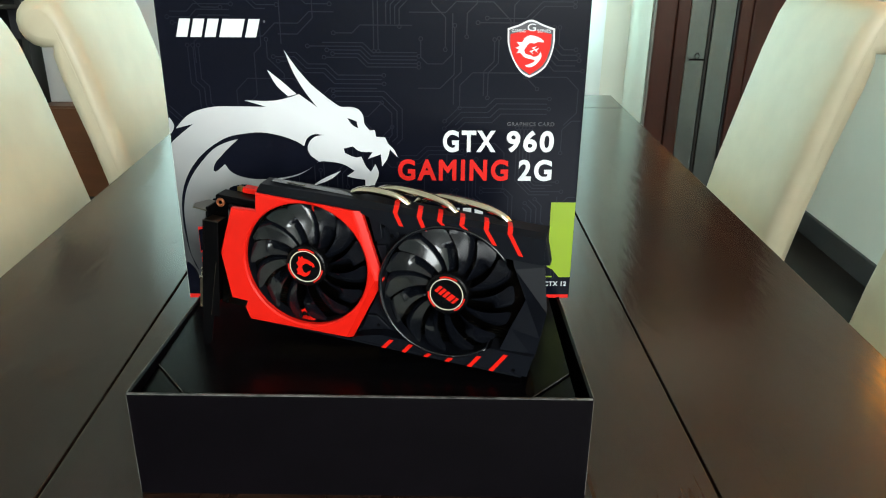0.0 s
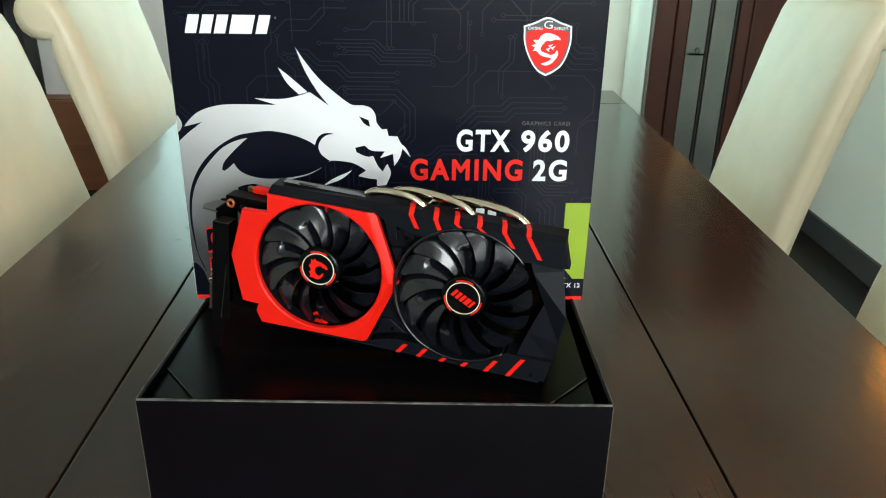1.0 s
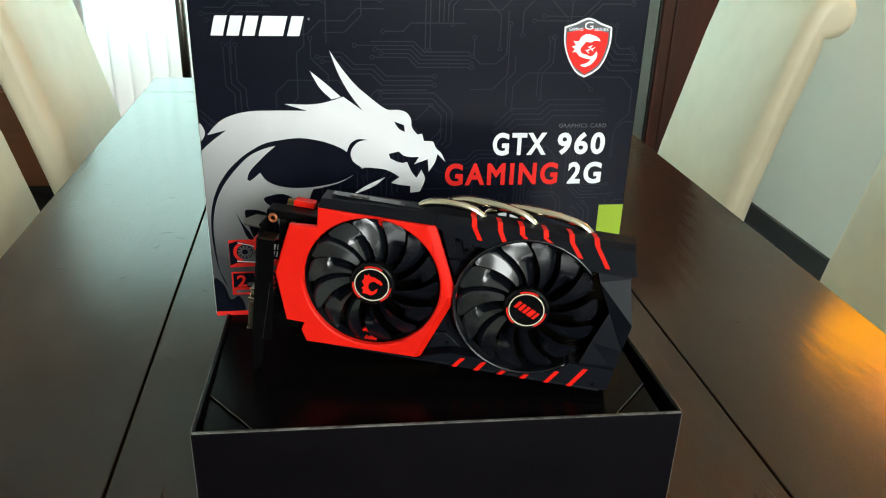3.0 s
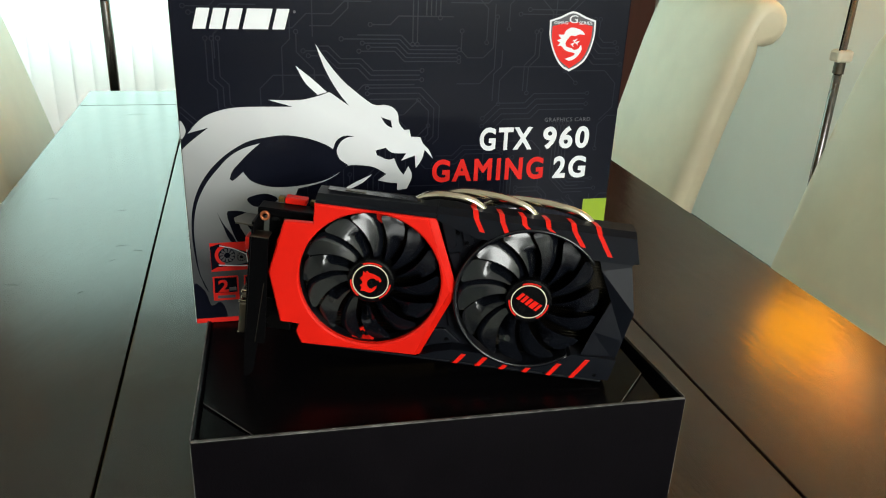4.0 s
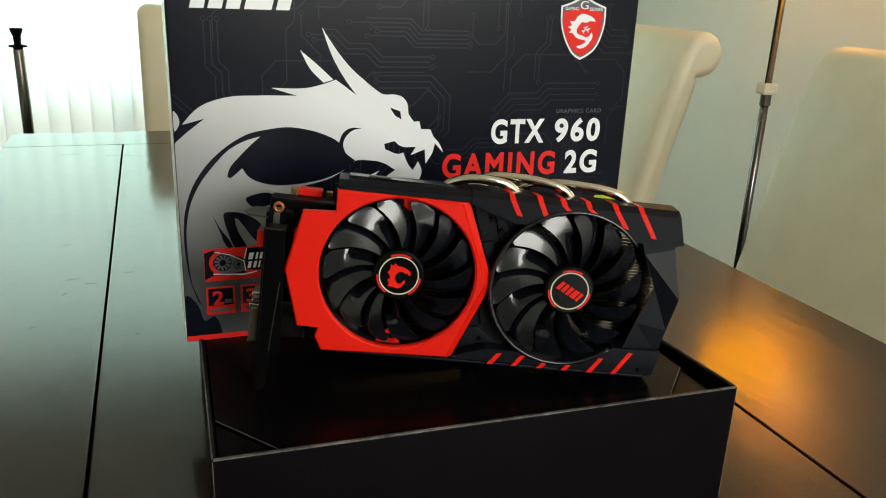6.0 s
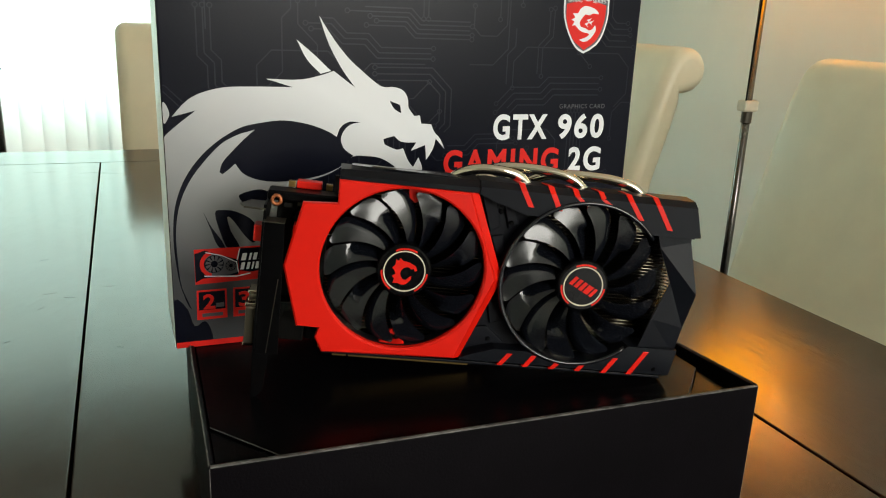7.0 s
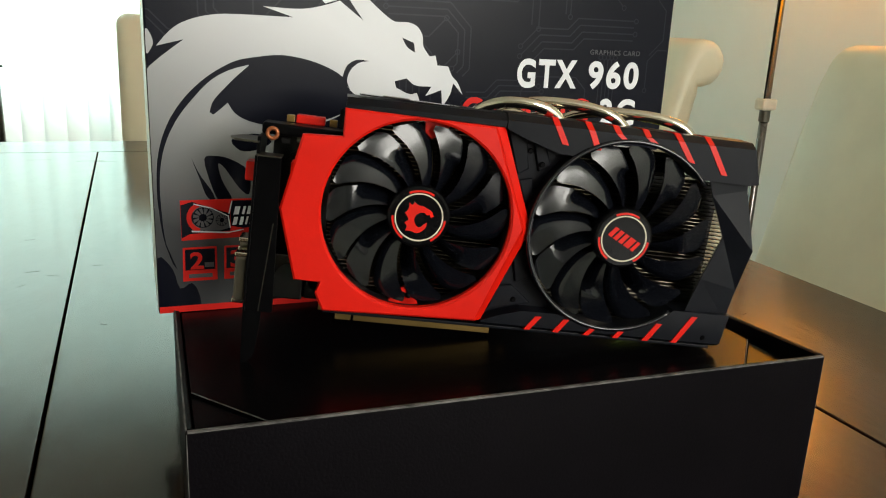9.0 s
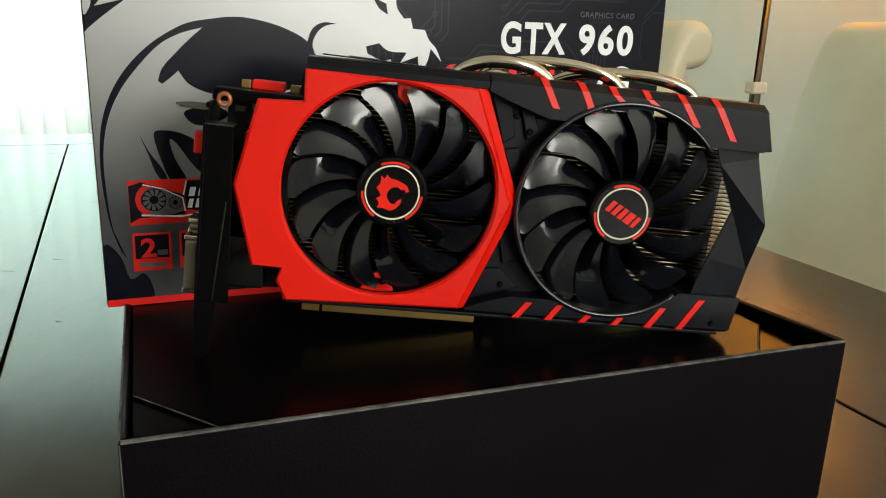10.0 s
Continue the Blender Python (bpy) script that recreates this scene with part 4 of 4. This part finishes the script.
# fans
def blade_mesh(kinked):
    """A swept blade; the kinked kind lies steep at its root and flattens beyond a crease."""
    bm, rows, n = bmesh.new(), [], 18
    for i in range(n + 1):
        f = i / n
        r = 0.0145 + f * 0.0325
        lead, width = radians(2 + 24 * f ** 1.2), radians(17.5 + (4.5 if kinked else 6.0) * f ** 0.8)
        width *= 1 - 0.30 * max(0.0, (f - 0.86) / 0.14) ** 2.5
        k = min(1.0, max(0.0, (f - 0.50) / 0.14))
        k = k * k * (3 - 2 * k)
        row = []
        for j in range(13):
            g = j / 12
            a = lead + (g - 0.5) * width
            if kinked:
                y = 0.0036 + (0.0100 - 0.0062 * k) * (1 - g) + (1 - k) * 0.0024 * (1 - g) ** 3 - 0.0012 * (1 - k) * math.sin(math.pi * g)
            else:
                y = 0.0042 + 0.0048 * (1 - g) + 0.0030 * max(0.0, 1 - g / 0.35) ** 1.8 - 0.0010 * f
            row.append((r * math.cos(a), y, r * math.sin(a)))
        rows.append(row)
    front = [[bm.verts.new(p) for p in row] for row in rows]
    rear = [[bm.verts.new((x, y + 0.0010, z)) for x, y, z in row] for row in rows]
    for i in range(n):
        for j in range(12):
            bm.faces.new((front[i][j], front[i][j + 1], front[i + 1][j + 1], front[i + 1][j]))
            bm.faces.new((rear[i][j], rear[i + 1][j], rear[i + 1][j + 1], rear[i][j + 1]))
        for j in (0, 12):
            bm.faces.new((front[i][j], front[i + 1][j], rear[i + 1][j], rear[i][j]))
    for i in (0, n):
        for j in range(12):
            bm.faces.new((front[i][j], front[i][j + 1], rear[i][j + 1], rear[i][j]))
    return bm


blade_data = {}
FACE = pose(0, 0, 0, 90)     # turns a lathe's axis to the card's front


def sector(r0, r1, a0, a1, y0, y1, n=10):
    pts = arc((0, 0), r1, a0, a1, n) + arc((0, 0), r0, a1, a0, n)
    return prism(pts, y0, y1)


def fan(c, turn, swirl, spread):
    hub = part("fan", lathe([(0.0001, 0.0012), (0.0148, 0.0012), (0.0160, 0.0004), (0.0167, -0.0012), (0.0167, -0.0140), (0.0001, -0.0142)], FACE, 48), "hub", card, "glossy black fan", smooth=False)
    hub.matrix_basis = pose(c[0], 0, c[1])
    for k in range(14):
        m = Matrix.Rotation(-radians(turn + k * 360 / 14), 4, "Y") @ Matrix.Diagonal((spread, 1, spread, 1))
        kind = k % 2
        if kind not in blade_data:
            b = part("blade", blade_mesh(kind == 1), "blade", hub, smooth=True)
            b.data.set_sharp_from_angle(angle=radians(38))
            blade_data[kind] = b.data
            b.matrix_basis = m
        else:
            shared("blade", blade_data[kind], hub, m)
    for a in (62, 182, 302):
        part("red_arc", sector(0.0132, 0.0143, a, a + 56, -0.00155, -0.0008), "red", hub, "red arc on the hub")
    part("hub_ring", sector(0.0120, 0.0127, 0, 359.9, -0.00165, -0.0008, 60), "clamp", hub, "thin silver ring")
    part("hub_disc", sector(0.0001, 0.0119, 0, 359.9, -0.0014, -0.0008, 48), "hub", hub)
    if swirl:
        hook = [(6.2, 1.0), (5.2, 3.0), (3.0, 4.2), (1.0, 5.0), (-1.0, 5.2), (-2.6, 6.6), (-3.4, 4.9), (-4.8, 6.0), (-4.9, 3.0), (-6.2, 1.4), (-5.0, 0.0), (-4.3, -1.5), (-5.9, -2.8), (-4.7, -4.3),
                (-5.3, -6.2), (-2.6, -6.2), (-0.5, -6.9), (1.8, -5.9), (3.4, -3.9), (3.7, -2.0), (2.2, -3.0), (1.2, -4.3), (-0.2, -4.1), (-1.3, -3.0), (-2.0, -1.0), (-1.2, 1.0), (0.2, 2.0), (2.0, 2.2), (3.2, 1.2), (4.4, 1.7), (5.0, 0.4)]
        part("hub_emblem", prism([(a * 0.00122, b * 0.00122) for a, b in drawn_line(hook, 3, 60)], -0.0017, -0.0012), "red", hub, "plain red hook shape")
    else:
        bm = bmesh.new()
        for x, z, w, h in ((-6.4, 0, 2.2, 5.4), (-3.2, 0, 2.2, 5.4), (0.0, 0, 2.2, 5.4), (3.6, 0, 3.2, 5.4), (7.0, 0, 1.7, 5.4)):
            q = [(x - w / 2 - h * 0.1, z - h / 2), (x + w / 2 - h * 0.1, z - h / 2), (x + w / 2 + h * 0.1, z + h / 2), (x - w / 2 + h * 0.1, z + h / 2)]
            join(bm, prism([(a * 0.00112, b * 0.00112) for a, b in q], -0.0017, -0.0012))
        bm.transform(Matrix.Rotation(radians(27), 4, "Y"))
        part("hub_mark", bm, "red", hub, "plain red bars")
    return hub


fan((0.0010, -0.0008), 27.1, True, 1.015)
fan(C2, 9.2, False, 1.055)

# heat sink: stacked fins, heat pipes, board
fin_me = None
for k in range(46):
    z = -0.050 + k * 0.00215
    if fin_me is None:
        f = part("fin", box(-0.046, 0.1775, 0.0190, 0.031, -0.00022, 0.00022), "fin", card, "thin aluminium fin")
        fin_me = f.data
        f.matrix_basis = pose(0, 0, z)
    elif z < 0.033:
        shared("fin", fin_me, card, pose(0, 0, z))
    elif z < 0.0365:
        short = part("fin", box(-0.038, 0.1775, 0.0190, 0.031, -0.00022, 0.00022), "fin", card)
        short.matrix_basis = pose(0, 0, z)
    else:
        shared("fin", short.data, card, pose(0, 0, z))
part("fin_core", box(-0.045, 0.150, 0.0312, 0.0322, -0.050, 0.047), "pcb", card)
for line in ([(0.023, 0.025, 0.049), (0.0282, 0.022, 0.0570), (0.038, 0.018, 0.0622), (0.051, 0.0155, 0.0636), (0.0625, 0.0155, 0.0622), (0.0705, 0.0165, 0.0580), (0.0755, 0.0175, 0.052)],
             [(0.038, 0.033, 0.049), (0.0435, 0.030, 0.0580), (0.056, 0.026, 0.0642), (0.075, 0.0215, 0.0660), (0.091, 0.0185, 0.0650), (0.1012, 0.0175, 0.0622), (0.1076, 0.0178, 0.0575), (0.1118, 0.0183, 0.052)],
             [(0.072, 0.036, 0.049), (0.078, 0.034, 0.0570), (0.091, 0.030, 0.0628), (0.110, 0.025, 0.0648), (0.127, 0.0208, 0.0646), (0.1395, 0.0188, 0.0622), (0.1470, 0.0188, 0.0575), (0.1515, 0.0193, 0.052)]):
    part("heat_pipe", tube(line, 0.0031, 16, smoothing=10), "chrome", card, "bright nickel heat pipe", smooth=True)
for x in (0.034, 0.050):
    part("heat_pipe", tube([(x, 0.027, 0.049), (x + 0.005, 0.0265, 0.0545), (x + 0.014, 0.025, 0.0572), (x + 0.023, 0.0235, 0.0545), (x + 0.027, 0.023, 0.049)], 0.0027, 14, smoothing=8), "chrome", card, "bright nickel heat pipe", smooth=True)

board = part("circuit_board", box(-0.0785, 0.1770, 0.0330, 0.0346, -0.0605, 0.0345, 0.0004), "pcb", card, "black circuit board")
part("board_frame", box(-0.0838, -0.0418, 0.0160, 0.0325, 0.0306, 0.0365, 0.0012), "steel", board)
for x0, x1, z0 in ((-0.036, -0.027, -0.0718), (-0.0255, 0.0545, -0.0718), (0.0590, 0.0640, -0.0670), (-0.046, -0.040, -0.0672)):
    part("edge_contact", box(x0, x1, 0.0328, 0.0348, z0, -0.0606, 0.0002), "gold", board, "gold edge contacts")
part("bridge_connector", box(-0.0678, -0.0523, 0.0300, 0.0390, 0.0366, 0.0412, 0.0008), "red", board, "red connector cap")
for x in (-0.0728, -0.0500):
    part("gold_clip", box(x, x + 0.0042, 0.0315, 0.036, 0.0366, 0.0405, 0.0004), "gold", board)
part("choke", tube([(-0.0780 + 0.0026 * math.cos(a * math.pi / 5), 0.0140, 0.0315 + 0.0026 * math.sin(a * math.pi / 5)) for a in range(10)], 0.0011, 8, True, 2), "copper", board, "copper ring coil", smooth=True)
for x, y, z, s in ((-0.0655, 0.022, 0.0180, 0.004), (-0.0655, 0.024, 0.0080, 0.003), (-0.0560, 0.020, 0.0262, 0.003), (-0.0490, 0.016, -0.0480, 0.0035)):
    part("capacitor", lathe([(0.0001, 0), (s, 0), (s, 0.006), (s * 0.85, 0.0068), (0.0001, 0.0068)], pose(x, y + 0.010, z, 90), 16), "silver" if s < 0.0032 else "steel", board)
part("wire", tube([(0.012, 0.016, 0.018), (0.0125, 0.015, 0.024), (0.0155, 0.016, 0.031), (0.0150, 0.018, 0.036)], 0.0007, 6), "yellow", card, "thin yellow fan wire")

# slot bracket with its sockets
bracket = part("slot_bracket", box(-0.0842, -0.0830, -0.0030, 0.0365, -0.0600, 0.0215, 0.0003), "steel", card, "black steel slot bracket")
part("bracket_flange", prism([(-0.0829, 0.0212), (-0.0712, 0.0212), (-0.0690, -0.0596), (-0.0829, -0.0596)], -0.0030, -0.0020, 0.0003), "steel", bracket)
part("bracket_tail", prism([(-0.0842, -0.0596), (-0.0745, -0.0596), (-0.0765, -0.0840), (-0.0800, -0.0885), (-0.0832, -0.0888)], -0.0020, -0.0008, 0.0002), "steel", bracket)
part("bracket_tab", prism([(-0.0985, 0.0110), (-0.0955, 0.0030), (-0.0830, 0.0015), (-0.0830, 0.0240), (-0.0935, 0.0240)], 0.0270, 0.0282, 0.0003, "z"), "silver", bracket)
part("bracket_neck", box(-0.0842, -0.0825, 0.0020, 0.0365, 0.0216, 0.0304, 0.0003), "steel", bracket)
# silver slivers draw the highlights along the bracket's fold and top edge
part("bracket_highlight", tube([(-0.0724, -0.0031, -0.0122), (-0.0762, -0.0031, -0.0590)], 0.0003, 6, smoothing=1), "silver", bracket)
part("bracket_highlight", box(-0.0835, -0.0712, -0.0034, 0.0100, 0.0213, 0.0219, 0.0002), "silver", bracket)
for z0, z1, x in ((-0.0570, -0.0330, -0.0905), (-0.0285, -0.0250, -0.0890)):
    sock = part("video_socket", box(x, -0.0843, 0.004, 0.018, z0, z1, 0.0012), "bronze", bracket, "silvery metal video socket")
    for zc in (z0 - 0.0012, z1):
        part("socket_lug", box(x - 0.0006, -0.0843, 0.0045, 0.0175, zc - 0.0002, zc + 0.0022, 0.0005), "chrome", sock)
part("dust_cap", box(-0.0895, -0.0843, 0.008, 0.019, 0.0065, 0.0165, 0.0008), "red", bracket, "red plastic socket cap")
part("side_wall", prism([(-0.0680, 0.0200), (-0.0615, 0.0300), (-0.0560, 0.0290), (-0.0620, -0.0100)], 0.018, 0.021, 0.0003), "steel", card)
part("plate_return", box(-0.0668, -0.0655, 0.0046, 0.0165, -0.0080, 0.0190, 0.0003), "red", face)
part("sink_base", box(-0.0545, -0.0465, 0.0225, 0.0325, -0.058, 0.0280, 0.0006), "pcb", card)
part("socket_body", box(-0.0785, -0.0555, 0.0185, 0.0325, -0.0580, -0.0330, 0.0008), "shell", board, "grey metal socket body")
part("edge_clip", box(0.1775, 0.1812, 0.0060, 0.0085, -0.0500, -0.0445, 0.0004), "clamp", bottom_bar, "small grey clip")
for x, z in ((0.0565, 0.0395), (0.0640, 0.0330), (0.0600, -0.0430), (0.0520, -0.0515), (0.1700, -0.0520)):
    part("screw", lathe([(0.0001, -0.0004), (0.0011, -0.0004), (0.0015, 0.0002), (0.0015, 0.0012)], pose(x, 0.0088 if x < 0.1 else 0.0008, z, -90), 10), "steel", card)
for x, z, w, h in ((-0.074, 0.026, 0.005, 0.003), (-0.066, 0.0275, 0.004, 0.004), (-0.058, 0.031, 0.006, 0.002), (-0.050, 0.0305, 0.003, 0.003), (-0.0645, -0.0215, 0.004, 0.003), (-0.0600, -0.0275, 0.003, 0.003)):
    part("small_component", box(x, x + w, 0.0205, 0.0235, z, z + h, 0.0004), "silver" if w < 0.0045 else "pcb", board)
